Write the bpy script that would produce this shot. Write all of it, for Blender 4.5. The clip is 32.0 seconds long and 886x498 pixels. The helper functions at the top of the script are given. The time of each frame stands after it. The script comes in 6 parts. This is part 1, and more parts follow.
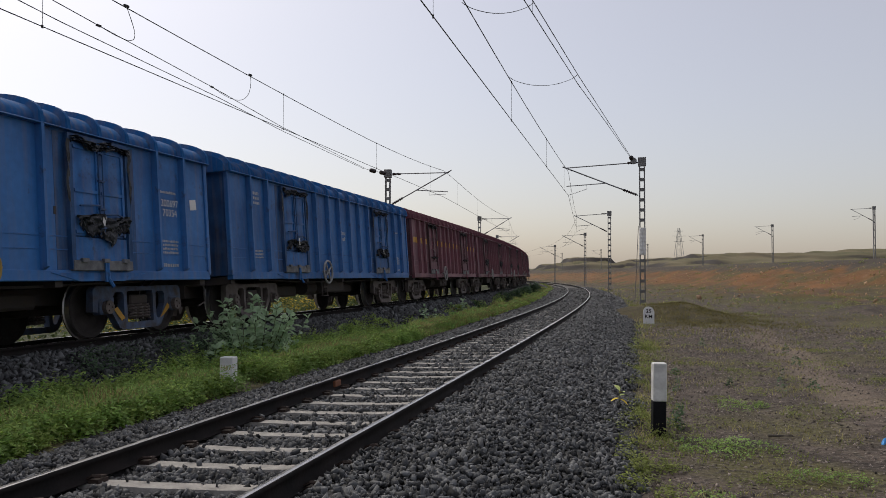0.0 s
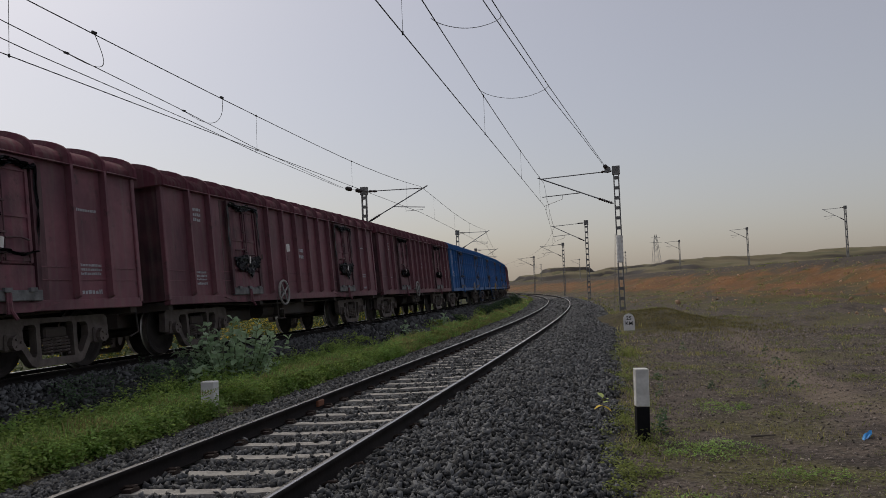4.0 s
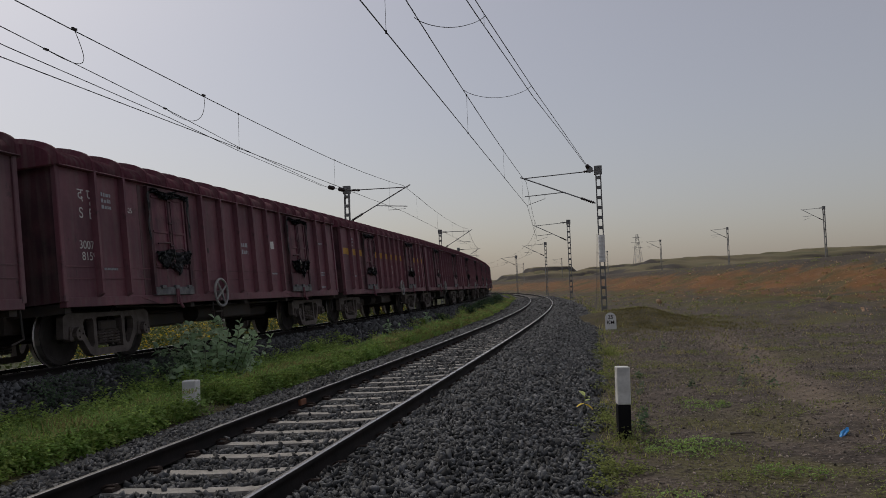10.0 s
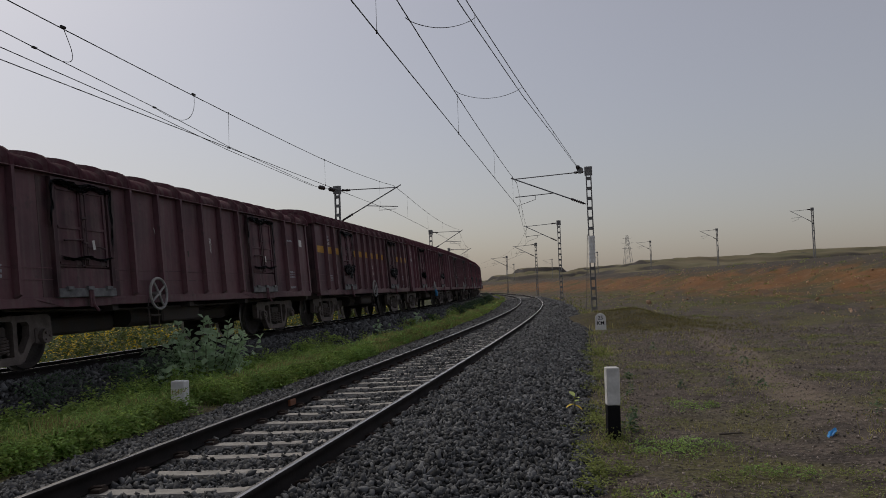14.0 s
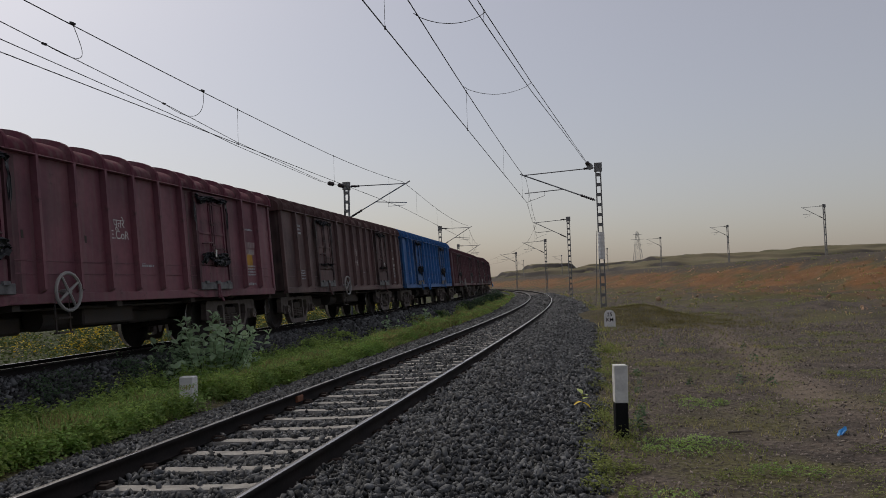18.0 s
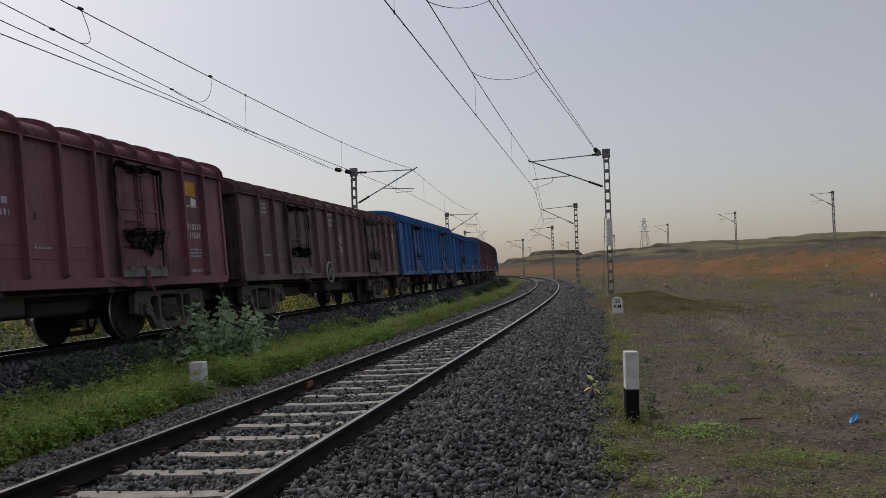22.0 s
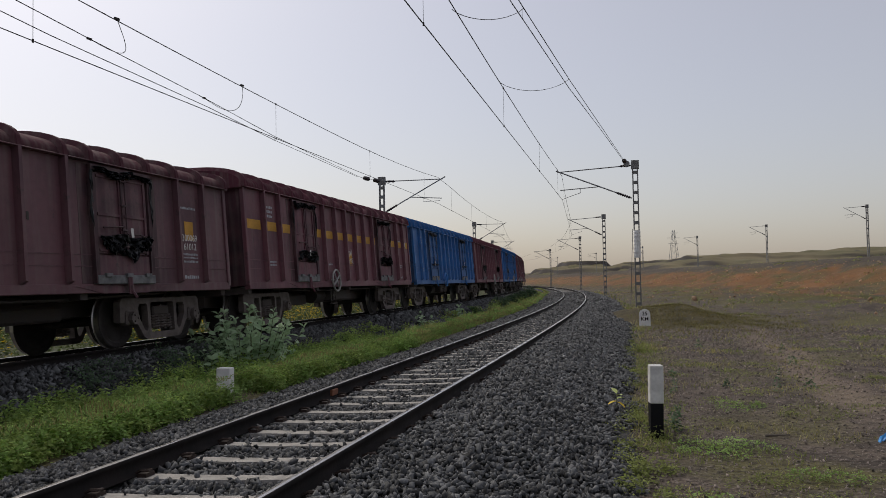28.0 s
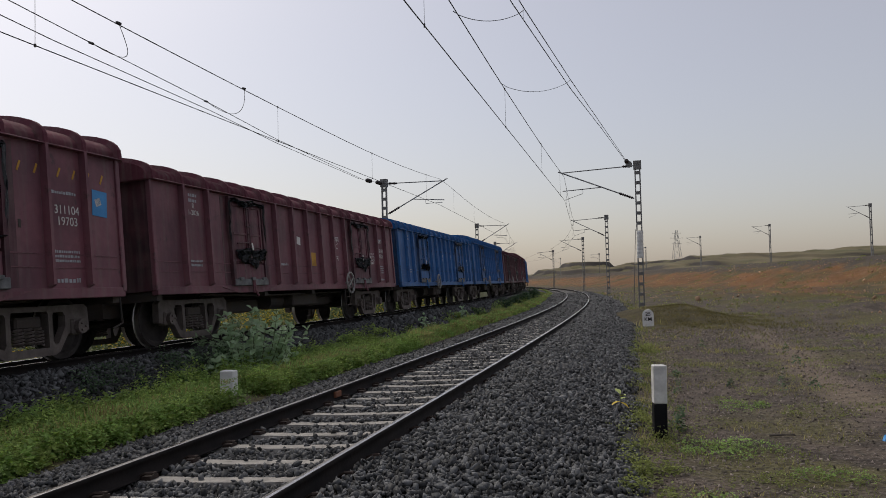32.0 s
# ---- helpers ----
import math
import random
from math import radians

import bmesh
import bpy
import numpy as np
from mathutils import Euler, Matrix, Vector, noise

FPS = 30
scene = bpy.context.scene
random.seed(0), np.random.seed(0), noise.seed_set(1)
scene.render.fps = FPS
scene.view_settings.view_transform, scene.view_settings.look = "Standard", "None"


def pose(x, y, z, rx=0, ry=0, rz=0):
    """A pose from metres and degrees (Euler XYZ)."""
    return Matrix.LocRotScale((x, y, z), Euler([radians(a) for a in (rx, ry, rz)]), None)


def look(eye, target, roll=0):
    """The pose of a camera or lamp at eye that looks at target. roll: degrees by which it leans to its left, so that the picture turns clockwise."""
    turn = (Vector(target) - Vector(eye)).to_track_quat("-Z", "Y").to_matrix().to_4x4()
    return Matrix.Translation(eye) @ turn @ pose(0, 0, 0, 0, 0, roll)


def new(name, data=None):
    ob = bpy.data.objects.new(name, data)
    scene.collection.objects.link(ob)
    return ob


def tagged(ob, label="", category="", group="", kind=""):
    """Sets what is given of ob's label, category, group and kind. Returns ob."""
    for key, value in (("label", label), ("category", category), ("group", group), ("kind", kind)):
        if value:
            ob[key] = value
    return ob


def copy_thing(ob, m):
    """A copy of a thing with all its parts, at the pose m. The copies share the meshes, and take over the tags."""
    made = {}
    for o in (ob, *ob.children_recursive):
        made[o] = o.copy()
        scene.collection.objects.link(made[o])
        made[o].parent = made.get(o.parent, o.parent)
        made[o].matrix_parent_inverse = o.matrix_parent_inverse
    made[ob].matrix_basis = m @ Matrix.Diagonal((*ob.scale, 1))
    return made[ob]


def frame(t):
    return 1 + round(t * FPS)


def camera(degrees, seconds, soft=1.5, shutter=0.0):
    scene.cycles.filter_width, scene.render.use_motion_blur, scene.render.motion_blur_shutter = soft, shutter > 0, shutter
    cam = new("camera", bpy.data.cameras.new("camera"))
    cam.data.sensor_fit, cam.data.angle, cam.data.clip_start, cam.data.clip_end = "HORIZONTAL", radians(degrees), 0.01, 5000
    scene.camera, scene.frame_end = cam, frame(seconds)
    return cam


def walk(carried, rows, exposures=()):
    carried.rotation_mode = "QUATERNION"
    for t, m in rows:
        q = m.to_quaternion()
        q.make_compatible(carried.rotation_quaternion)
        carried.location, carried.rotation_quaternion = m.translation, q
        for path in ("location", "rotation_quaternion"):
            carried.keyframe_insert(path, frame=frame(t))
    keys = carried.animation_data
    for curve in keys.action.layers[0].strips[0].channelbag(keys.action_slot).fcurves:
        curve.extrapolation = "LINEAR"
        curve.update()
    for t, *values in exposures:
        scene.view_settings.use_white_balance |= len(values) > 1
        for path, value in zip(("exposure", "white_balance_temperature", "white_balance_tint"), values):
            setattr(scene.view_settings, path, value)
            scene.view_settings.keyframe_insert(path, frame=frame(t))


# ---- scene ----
cam = camera(57.93, 32.0, soft=0.8)
EYE = 1.366
# seconds, yaw, pitch, roll of the hand-held phone, and the small sway of its place
ROWS = [
    (0.0, -0.02, 1.87, 0.11, -0.008, 0.012, 0.009), (0.5, -0.26, 2.03, -0.12, -0.001, 0.000, 0.002), (1.0, -0.49, 1.99, -0.27, 0.000, 0.003, 0.002),
    (1.5, -0.78, 2.08, -0.46, -0.001, 0.007, 0.002), (2.0, -1.02, 2.22, -0.97, -0.002, 0.005, 0.003), (2.5, -1.25, 2.50, -1.27, -0.001, 0.003, 0.005),
    (4.5, -1.43, 3.05, -2.45, 0.002, 0.003, -0.004), (5.0, -1.20, 3.17, -2.59, -0.001, -0.006, -0.002), (5.5, -1.11, 3.16, -2.66, -0.002, -0.006, -0.005),
    (6.0, -1.21, 3.17, -2.66, -0.003, -0.003, -0.013), (6.5, -1.19, 2.66, -2.52, -0.005, -0.002, -0.015), (7.0, -1.29, 2.56, -2.46, -0.006, 0.000, -0.014),
    (7.5, -1.39, 2.53, -2.44, -0.010, -0.001, -0.013), (8.0, -1.81, 2.43, -2.36, -0.010, -0.008, -0.011), (8.5, -2.08, 2.44, -2.33, -0.008, -0.009, -0.012),
    (9.0, -2.29, 2.69, -2.25, -0.005, -0.008, -0.011), (9.5, -2.53, 2.75, -2.20, -0.003, -0.012, -0.007), (10.0, -2.79, 2.83, -2.16, -0.002, -0.015, -0.010),
    (10.5, -2.86, 3.03, -2.09, 0.001, -0.014, -0.014), (11.0, -2.94, 2.90, -2.05, 0.001, -0.010, -0.014), (11.5, -3.03, 2.78, -1.95, 0.001, -0.009, -0.008),
    (12.0, -3.07, 2.67, -1.91, -0.000, -0.010, -0.004), (12.5, -3.23, 2.82, -1.91, -0.002, -0.012, -0.005), (13.0, -3.31, 2.86, -1.91, -0.000, -0.012, -0.008),
    (13.5, -3.38, 2.84, -1.94, 0.002, -0.009, -0.009), (14.0, -3.47, 2.83, -2.05, 0.002, -0.010, -0.009), (14.5, -3.57, 2.94, -2.12, 0.005, -0.019, -0.010),
    (16.5, -3.55, 3.29, -2.32, 0.006, -0.022, -0.012), (17.0, -3.47, 2.86, -2.19, 0.003, -0.017, -0.016), (17.5, -3.38, 2.76, -2.07, 0.009, -0.009, -0.012),
    (18.0, -2.78, 2.57, -1.92, 0.028, 0.015, -0.001), (18.5, -1.53, 2.25, -1.79, 0.036, 0.035, 0.007), (19.0, -1.27, 2.42, -1.99, 0.012, 0.026, 0.005),
    (19.5, -1.24, 2.80, -2.80, -0.011, 0.016, 0.002), (20.0, -1.81, 2.64, -2.71, -0.011, 0.046, 0.003), (20.5, -2.16, 2.76, -2.70, -0.010, 0.060, -0.000),
    (21.0, -2.11, 2.93, -2.58, -0.017, 0.060, -0.009), (21.5, -2.24, 2.83, -2.54, -0.024, 0.060, -0.012), (22.0, -2.29, 1.62, -1.83, -0.019, 0.047, -0.005),
    (22.5, -1.64, 1.50, -1.44, -0.007, 0.027, 0.002), (23.0, -1.03, 1.38, -1.20, 0.001, 0.016, 0.006), (23.5, -0.37, 1.32, -1.08, 0.002, 0.016, 0.012),
    (24.0, 0.59, 1.22, -1.15, 0.001, 0.015, 0.013), (24.5, 0.62, 1.96, -1.19, 0.001, 0.006, 0.007), (25.0, 0.87, 2.07, -1.12, -0.000, 0.001, 0.004),
    (25.5, 0.59, 2.02, -1.07, -0.001, 0.004, 0.002), (27.5, -0.36, 2.13, -0.98, -0.000, -0.008, 0.004), (28.0, -0.36, 2.32, -1.01, 0.002, -0.001, 0.011),
    (28.5, -0.60, 2.30, -1.14, 0.004, 0.003, 0.015), (29.0, -0.09, 2.45, -1.12, 0.001, -0.003, 0.012), (29.5, -0.02, 2.62, -1.16, -0.002, -0.009, 0.009),
    (30.0, 0.13, 2.73, -1.14, 0.001, -0.006, 0.007), (30.5, 0.16, 2.80, -1.13, 0.003, -0.001, 0.005), (31.0, 0.07, 2.68, -1.13, 0.001, -0.004, 0.006),
    (31.5, 0.00, 2.56, -1.21, 0.001, -0.008, 0.008), (32.0, -0.16, 2.45, -1.38, 0.007, -0.002, 0.006)
]


def aim(yaw, pitch, roll, eye=(0, 0, EYE)):
    a, b = radians(yaw), radians(pitch)
    way = Vector((-math.sin(a) * math.cos(b), math.cos(a) * math.cos(b), math.sin(b)))
    return look(eye, Vector(eye) + way, roll)


EXPOSURES = [(0.0, 0.53), (1.2, 0.53), (2.0, 0.39), (2.5, 0.33), (4.5, 0.07), (5.5, 0.07), (6.2, 0.17), (7.0, 0.38), (8.0, 0.28), (9.0, 0.12), (10.0, -0.08), (14.5, -0.11), (17.0, -0.08), (18.0, 0.07), (19.0, 0.28), (20.0, 0.04), (20.6, -0.03), (21.5, 0.07), (22.0, 0.22), (23.0, 0.68), (24.0, 0.58), (25.5, 0.53), (27.5, 0.41), (28.7, 0.35), (30.0, 0.38), (32.0, 0.35)]
walk(cam, [(t, aim(y, p, r, (dx, dy, EYE + dz))) for t, y, p, r, dx, dy, dz in ROWS], EXPOSURES)

# ---- light ----
SUN_AZ, SUN_EL = 40.0, 48.0  # degrees to the left of +y, and above the horizon
world = bpy.data.worlds.new("sky")
scene.world = world
world.use_nodes = True
wn = world.node_tree.nodes
sky = wn.new("ShaderNodeTexSky")
sky.sky_type, sky.sun_disc = "NISHITA", False
sky.sun_elevation, sky.sun_rotation = radians(SUN_EL), radians(-SUN_AZ)
sky.air_density, sky.dust_density, sky.ozone_density = 0.9, 3.1, 2.8
# thin high haze over the whole sky
haze = wn.new("ShaderNodeMix")
haze.data_type = "RGBA"
haze.inputs["Factor"].default_value = 0.33
haze.inputs["B"].default_value = (7.1, 6.05, 5.1, 1)
world.node_tree.links.new(sky.outputs[0], haze.inputs["A"])
wn["Background"].inputs["Strength"].default_value = 0.092
world.node_tree.links.new(haze.outputs["Result"], wn["Background"].inputs[0])
sun_data = bpy.data.lights.new("sun", "SUN")
sun_data.energy, sun_data.angle, sun_data.color = 1.15, radians(30), (1.0, 0.93, 0.82)
sun = new("sun", sun_data)
a, b = radians(SUN_AZ), radians(SUN_EL)
sun_dir = Vector((-math.sin(a) * math.cos(b), math.cos(a) * math.cos(b), math.sin(b)))
sun.matrix_world = look(sun_dir * 300, (0, 0, 0))

# ---- small helpers ----
RNG = np.random.default_rng(7)


def material(name, colour, rough=0.7, metal=0.0, vary=0.25, scale=4.0, bump=0.15, bump_scale=30.0, object_colour=False, second=None, island=0.0, spec=0.5, thin=0.0, streak=0.0):
    """Paint or mineral: two scales of colour change, a fine bump."""
    m = bpy.data.materials.new(name)
    m.use_nodes = True
    n, l = m.node_tree.nodes, m.node_tree.links
    bsdf = n["Principled BSDF"]
    geo = n.new("ShaderNodeTexCoord")
    big, fine = n.new("ShaderNodeTexNoise"), n.new("ShaderNodeTexNoise")
    big.inputs["Scale"].default_value, big.inputs["Detail"].default_value = scale, 5
    fine.inputs["Scale"].default_value, fine.inputs["Detail"].default_value = bump_scale, 6
    for t in (big, fine):
        l.new(geo.outputs["Object"], t.inputs["Vector"])
    mix = n.new("ShaderNodeMix")
    mix.data_type, mix.blend_type = "RGBA", "MIX"
    ramp = n.new("ShaderNodeMapRange")
    ramp.inputs["From Min"].default_value, ramp.inputs["From Max"].default_value = 0.35, 0.68
    l.new(big.outputs["Fac"], ramp.inputs["Value"])
    l.new(ramp.outputs["Result"], mix.inputs["Factor"])
    dark = second or tuple(c * (1 - vary) for c in colour)
    mix.inputs["A"].default_value, mix.inputs["B"].default_value = (*colour, 1), (*dark, 1)
    out = mix.outputs["Result"]
    if object_colour:
        info = n.new("ShaderNodeObjectInfo")
        l.new(info.outputs["Color"], mix.inputs["A"])
        shade = n.new("ShaderNodeMix")
        shade.data_type, shade.blend_type = "RGBA", "MULTIPLY"
        shade.inputs["Factor"].default_value = 1.0
        shade.inputs["B"].default_value = (1 - vary, 1 - vary * 0.9, 1 - vary * 0.8, 1)
        l.new(info.outputs["Color"], shade.inputs["A"])
        l.new(shade.outputs["Result"], mix.inputs["B"])
    if streak:
        # rain-washed dust: long upright streaks, paler than the paint
        run, stretch, pick, dusty = n.new("ShaderNodeTexNoise"), n.new("ShaderNodeMapping"), n.new("ShaderNodeMapRange"), n.new("ShaderNodeMix")
        stretch.inputs["Scale"].default_value = (5.0, 5.0, 0.35)
        run.inputs["Scale"].default_value, run.inputs["Detail"].default_value = 1.6, 6
        l.new(geo.outputs["Object"], stretch.inputs["Vector"])
        l.new(stretch.outputs["Vector"], run.inputs["Vector"])
        pick.inputs["From Min"].default_value, pick.inputs["From Max"].default_value, pick.inputs["To Max"].default_value = 0.45, 0.75, streak
        l.new(run.outputs["Fac"], pick.inputs["Value"])
        dusty.data_type = "RGBA"
        dusty.inputs["B"].default_value = (0.19, 0.16, 0.145, 1)
        l.new(pick.outputs["Result"], dusty.inputs["Factor"])
        l.new(out, dusty.inputs["A"])
        # scuffs and bare spots
        spot, where, scuff = n.new("ShaderNodeTexNoise"), n.new("ShaderNodeMapRange"), n.new("ShaderNodeMix")
        spot.inputs["Scale"].default_value, spot.inputs["Detail"].default_value, spot.inputs["Roughness"].default_value = 3.4, 9, 0.7
        l.new(geo.outputs["Object"], spot.inputs["Vector"])
        where.inputs["From Min"].default_value, where.inputs["From Max"].default_value, where.inputs["To Max"].default_value = 0.60, 0.68, 0.55
        l.new(spot.outputs["Fac"], where.inputs["Value"])
        scuff.data_type = "RGBA"
        scuff.inputs["B"].default_value = (0.035, 0.030, 0.030, 1)
        l.new(where.outputs["Result"], scuff.inputs["Factor"])
        l.new(dusty.outputs["Result"], scuff.inputs["A"])
        out = scuff.outputs["Result"]
    grain = n.new("ShaderNodeMix")
    grain.data_type, grain.blend_type = "RGBA", "MULTIPLY"
    grain.inputs["Factor"].default_value = 1.0
    g = n.new("ShaderNodeMapRange")
    g.inputs["To Min"].default_value, g.inputs["To Max"].default_value = 1 - vary * 0.6, 1 + vary * 0.5
    l.new(fine.outputs["Fac"], g.inputs["Value"])
    if island:
        rnd = n.new("ShaderNodeNewGeometry")
        i = n.new("ShaderNodeMapRange")
        i.inputs["To Min"].default_value, i.inputs["To Max"].default_value = 1 - island, 1 + island
        l.new(rnd.outputs["Random Per Island"], i.inputs["Value"])
        mul = n.new("ShaderNodeMath")
        mul.operation = "MULTIPLY"
        l.new(g.outputs["Result"], mul.inputs[0])
        l.new(i.outputs["Result"], mul.inputs[1])
        gout = mul.outputs[0]
    else:
        gout = g.outputs["Result"]
    l.new(out, grain.inputs["A"])
    l.new(gout, grain.inputs["B"])
    l.new(grain.outputs["Result"], bsdf.inputs["Base Color"])
    bsdf.inputs["Metallic"].default_value = metal
    bsdf.inputs["Specular IOR Level"].default_value = spec
    rr = n.new("ShaderNodeMapRange")
    rr.inputs["To Min"].default_value, rr.inputs["To Max"].default_value = max(rough - 0.12, 0.05), min(rough + 0.12, 1)
    l.new(big.outputs["Fac"], rr.inputs["Value"])
    l.new(rr.outputs["Result"], bsdf.inputs["Roughness"])
    if bump:
        bp = n.new("ShaderNodeBump")
        bp.inputs["Strength"].default_value, bp.inputs["Distance"].default_value = bump, 0.02
        l.new(fine.outputs["Fac"], bp.inputs["Height"])
        l.new(bp.outputs["Normal"], bsdf.inputs["Normal"])
    if thin:
        # light that comes through a thin leaf
        through_leaf, both = n.new("ShaderNodeBsdfTranslucent"), n.new("ShaderNodeMixShader")
        l.new(grain.outputs["Result"], through_leaf.inputs["Color"])
        both.inputs["Fac"].default_value = thin
        l.new(bsdf.outputs[0], both.inputs[1])
        l.new(through_leaf.outputs[0], both.inputs[2])
        l.new(both.outputs[0], n["Material Output"].inputs["Surface"])
    return m


def mesh_of(name, bm, mat):
    me = bpy.data.meshes.new(name)
    bm.to_mesh(me)
    bm.free()
    for x in mat if isinstance(mat, (list, tuple)) else [mat]:
        me.materials.append(x)
    return me


def part(name, bm, mat, parent=None, label="", m=None, smooth=False):
    """Links a bmesh (or a ready mesh) as one object under a thing or a part."""
    me = bm if isinstance(bm, bpy.types.Mesh) else mesh_of(name, bm, mat)
    if smooth:
        for p in me.polygons:
            p.use_smooth = True
    ob = new(name, me)
    ob.parent = parent
    if m is not None:
        ob.matrix_basis = m
    if label:
        tagged(ob, label)
    return ob


def empty(name, m, label, category, group="", kind=""):
    ob = new(name)
    ob.empty_display_size = 0.2
    ob.matrix_basis = m
    return tagged(ob, label, category, group, kind)


def box(bm, x0, x1, y0, y1, z0, z1, bevel=0.0):
    vs = [bm.verts.new((x, y, z)) for x in (x0, x1) for y in (y0, y1) for z in (z0, z1)]
    fs = [bm.faces.new([vs[i] for i in q]) for q in ((0, 1, 3, 2), (4, 6, 7, 5), (0, 4, 5, 1), (2, 3, 7, 6), (0, 2, 6, 4), (1, 5, 7, 3))]
    if bevel:
        es = list({e for f in fs for e in f.edges})
        bmesh.ops.bevel(bm, geom=es, offset=bevel, segments=1, affect="EDGES", clamp_overlap=True)
    return bm


def slab(x0, x1, y0, y1, z0, z1, bevel=0.0):
    return box(bmesh.new(), x0, x1, y0, y1, z0, z1, bevel)


def tube(bm, p, q, r0, r1=None, n=8, caps=True):
    """A round bar from p to q."""
    p, q = Vector(p), Vector(q)
    r1 = r0 if r1 is None else r1
    w = (q - p).normalized()
    u = w.orthogonal().normalized()
    v = w.cross(u)
    rings = []
    for c, r in ((p, r0), (q, r1)):
        rings.append([bm.verts.new(c + (u * math.cos(k * math.tau / n) + v * math.sin(k * math.tau / n)) * r) for k in range(n)])
    for k in range(n):
        bm.faces.new((rings[0][k], rings[0][(k + 1) % n], rings[1][(k + 1) % n], rings[1][k]))
    if caps:
        bm.faces.new(rings[0][::-1])
        bm.faces.new(rings[1])
    return bm


def bent(bm, pts, r, n=6):
    """One round bar through several points."""
    pts = [Vector(p) for p in pts]
    rings, u = [], None
    for i, p in enumerate(pts):
        w = (pts[min(i + 1, len(pts) - 1)] - pts[max(i - 1, 0)]).normalized()
        u = w.orthogonal().normalized() if u is None else (u - w * u.dot(w)).normalized()
        v = w.cross(u)
        rings.append([bm.verts.new(p + (u * math.cos(k * math.tau / n) + v * math.sin(k * math.tau / n)) * r) for k in range(n)])
    for a, b in zip(rings[:-1], rings[1:]):
        for k in range(n):
            bm.faces.new((a[k], a[(k + 1) % n], b[(k + 1) % n], b[k]))
    bm.faces.new(rings[0][::-1])
    bm.faces.new(rings[-1])
    return bm


def prism(bm, outline, y0, y1, axis="y"):
    """An outline in (x, z), drawn out along y (or in (y, z), along x)."""
    put = (lambda a, b, c: (a, c, b)) if axis == "y" else (lambda a, b, c: (c, a, b))
    lo = [bm.verts.new(put(a, b, y0)) for a, b in outline]
    hi = [bm.verts.new(put(a, b, y1)) for a, b in outline]
    k = len(outline)
    for i in range(k):
        bm.faces.new((lo[i], lo[(i + 1) % k], hi[(i + 1) % k], hi[i]))
    bm.faces.new(lo[::-1])
    bm.faces.new(hi)
    bmesh.ops.recalc_face_normals(bm, faces=bm.faces)
    return bm


def holed(outline, holes, x0, x1):
    """A plate in (y, z) with holes through it, from x0 to x1."""
    bm = bmesh.new()
    loops = [outline, *holes]
    sides = []
    for x in (x0, x1):
        edges, rows = [], []
        for pts in loops:
            vs = [bm.verts.new((x, a, b)) for a, b in pts]
            edges += [bm.edges.new((vs[i - 1], vs[i])) for i in range(len(vs))]
            rows.append(vs)
        bmesh.ops.triangle_fill(bm, use_beauty=True, edges=edges)
        sides.append(rows)
    for lo, hi in zip(*sides):
        for i in range(len(lo)):
            bm.faces.new((lo[i - 1], lo[i], hi[i], hi[i - 1]))
    bmesh.ops.recalc_face_normals(bm, faces=bm.faces)
    return bm


def from_arrays(name, verts, faces, mat, smooth=False):
    """A mesh from computed vertex and face arrays (all faces of one size)."""
    me = bpy.data.meshes.new(name)
    verts, faces = np.asarray(verts, np.float32), np.asarray(faces, np.int32)
    k = faces.shape[1]
    me.vertices.add(len(verts))
    me.vertices.foreach_set("co", verts.ravel())
    me.loops.add(faces.size)
    me.loops.foreach_set("vertex_index", faces.ravel())
    me.polygons.add(len(faces))
    me.polygons.foreach_set("loop_start", np.arange(0, faces.size, k, dtype=np.int32))
    if smooth:
        me.polygons.foreach_set("use_smooth", np.ones(len(faces), bool))
    me.update(calc_edges=True)
    me.materials.append(mat)
    return me


def tiled(base_v, base_f, places, turns, sizes):
    """Many copies of small base shapes: verts and faces, each with its own turn and size."""
    n, k = len(places), base_v.shape[-2]
    v = base_v * sizes[:, None, :]
    v = np.einsum("nij,nkj->nki", turns, v) + places[:, None, :]
    f = (base_f[None] + (np.arange(n) * k)[:, None, None]).reshape(-1, base_f.shape[1])
    return v.reshape(-1, 3), f


def random_turns(n, rng):
    q = rng.normal(size=(n, 4))
    q /= np.linalg.norm(q, axis=1)[:, None]
    w, x, y, z = q.T
    return np.stack([np.stack([1 - 2 * (y * y + z * z), 2 * (x * y - z * w), 2 * (x * z + y * w)], -1),
                     np.stack([2 * (x * y + z * w), 1 - 2 * (x * x + z * z), 2 * (y * z - x * w)], -1),
                     np.stack([2 * (x * z - y * w), 2 * (y * z + x * w), 1 - 2 * (x * x + y * y)], -1)], 1)


def z_turns(a):
    c, s, o, i = np.cos(a), np.sin(a), np.zeros_like(a), np.ones_like(a)
    return np.stack([np.stack([c, -s, o], -1), np.stack([s, c, o], -1), np.stack([o, o, i], -1)], 1)


# ---- the line of the track: straight, a transition, then a left-hand curve ----
HEAD, START_X, RADIUS, BEND, EASE, CANT, CANT_FAR = radians(-14.05), -3.35, 604.0, 0.5, 40.0, 0.059, 0.125
STEP = 0.5
LINE_S = np.arange(-620.0, 900.0, STEP)
_u = np.clip(LINE_S - BEND, 0, None)
LINE_H = HEAD + np.where(_u < EASE, _u * _u / (2 * EASE), _u - EASE / 2) / RADIUS
_mid = (LINE_H[1:] + LINE_H[:-1]) / 2
_zero = int(np.argmin(np.abs(LINE_S)))
LINE_X = np.concatenate([[0], np.cumsum(-np.sin(_mid) * STEP)])
LINE_Y = np.concatenate([[0], np.cumsum(np.cos(_mid) * STEP)])
LINE_X += START_X - LINE_X[_zero]
LINE_Y -= LINE_Y[_zero]
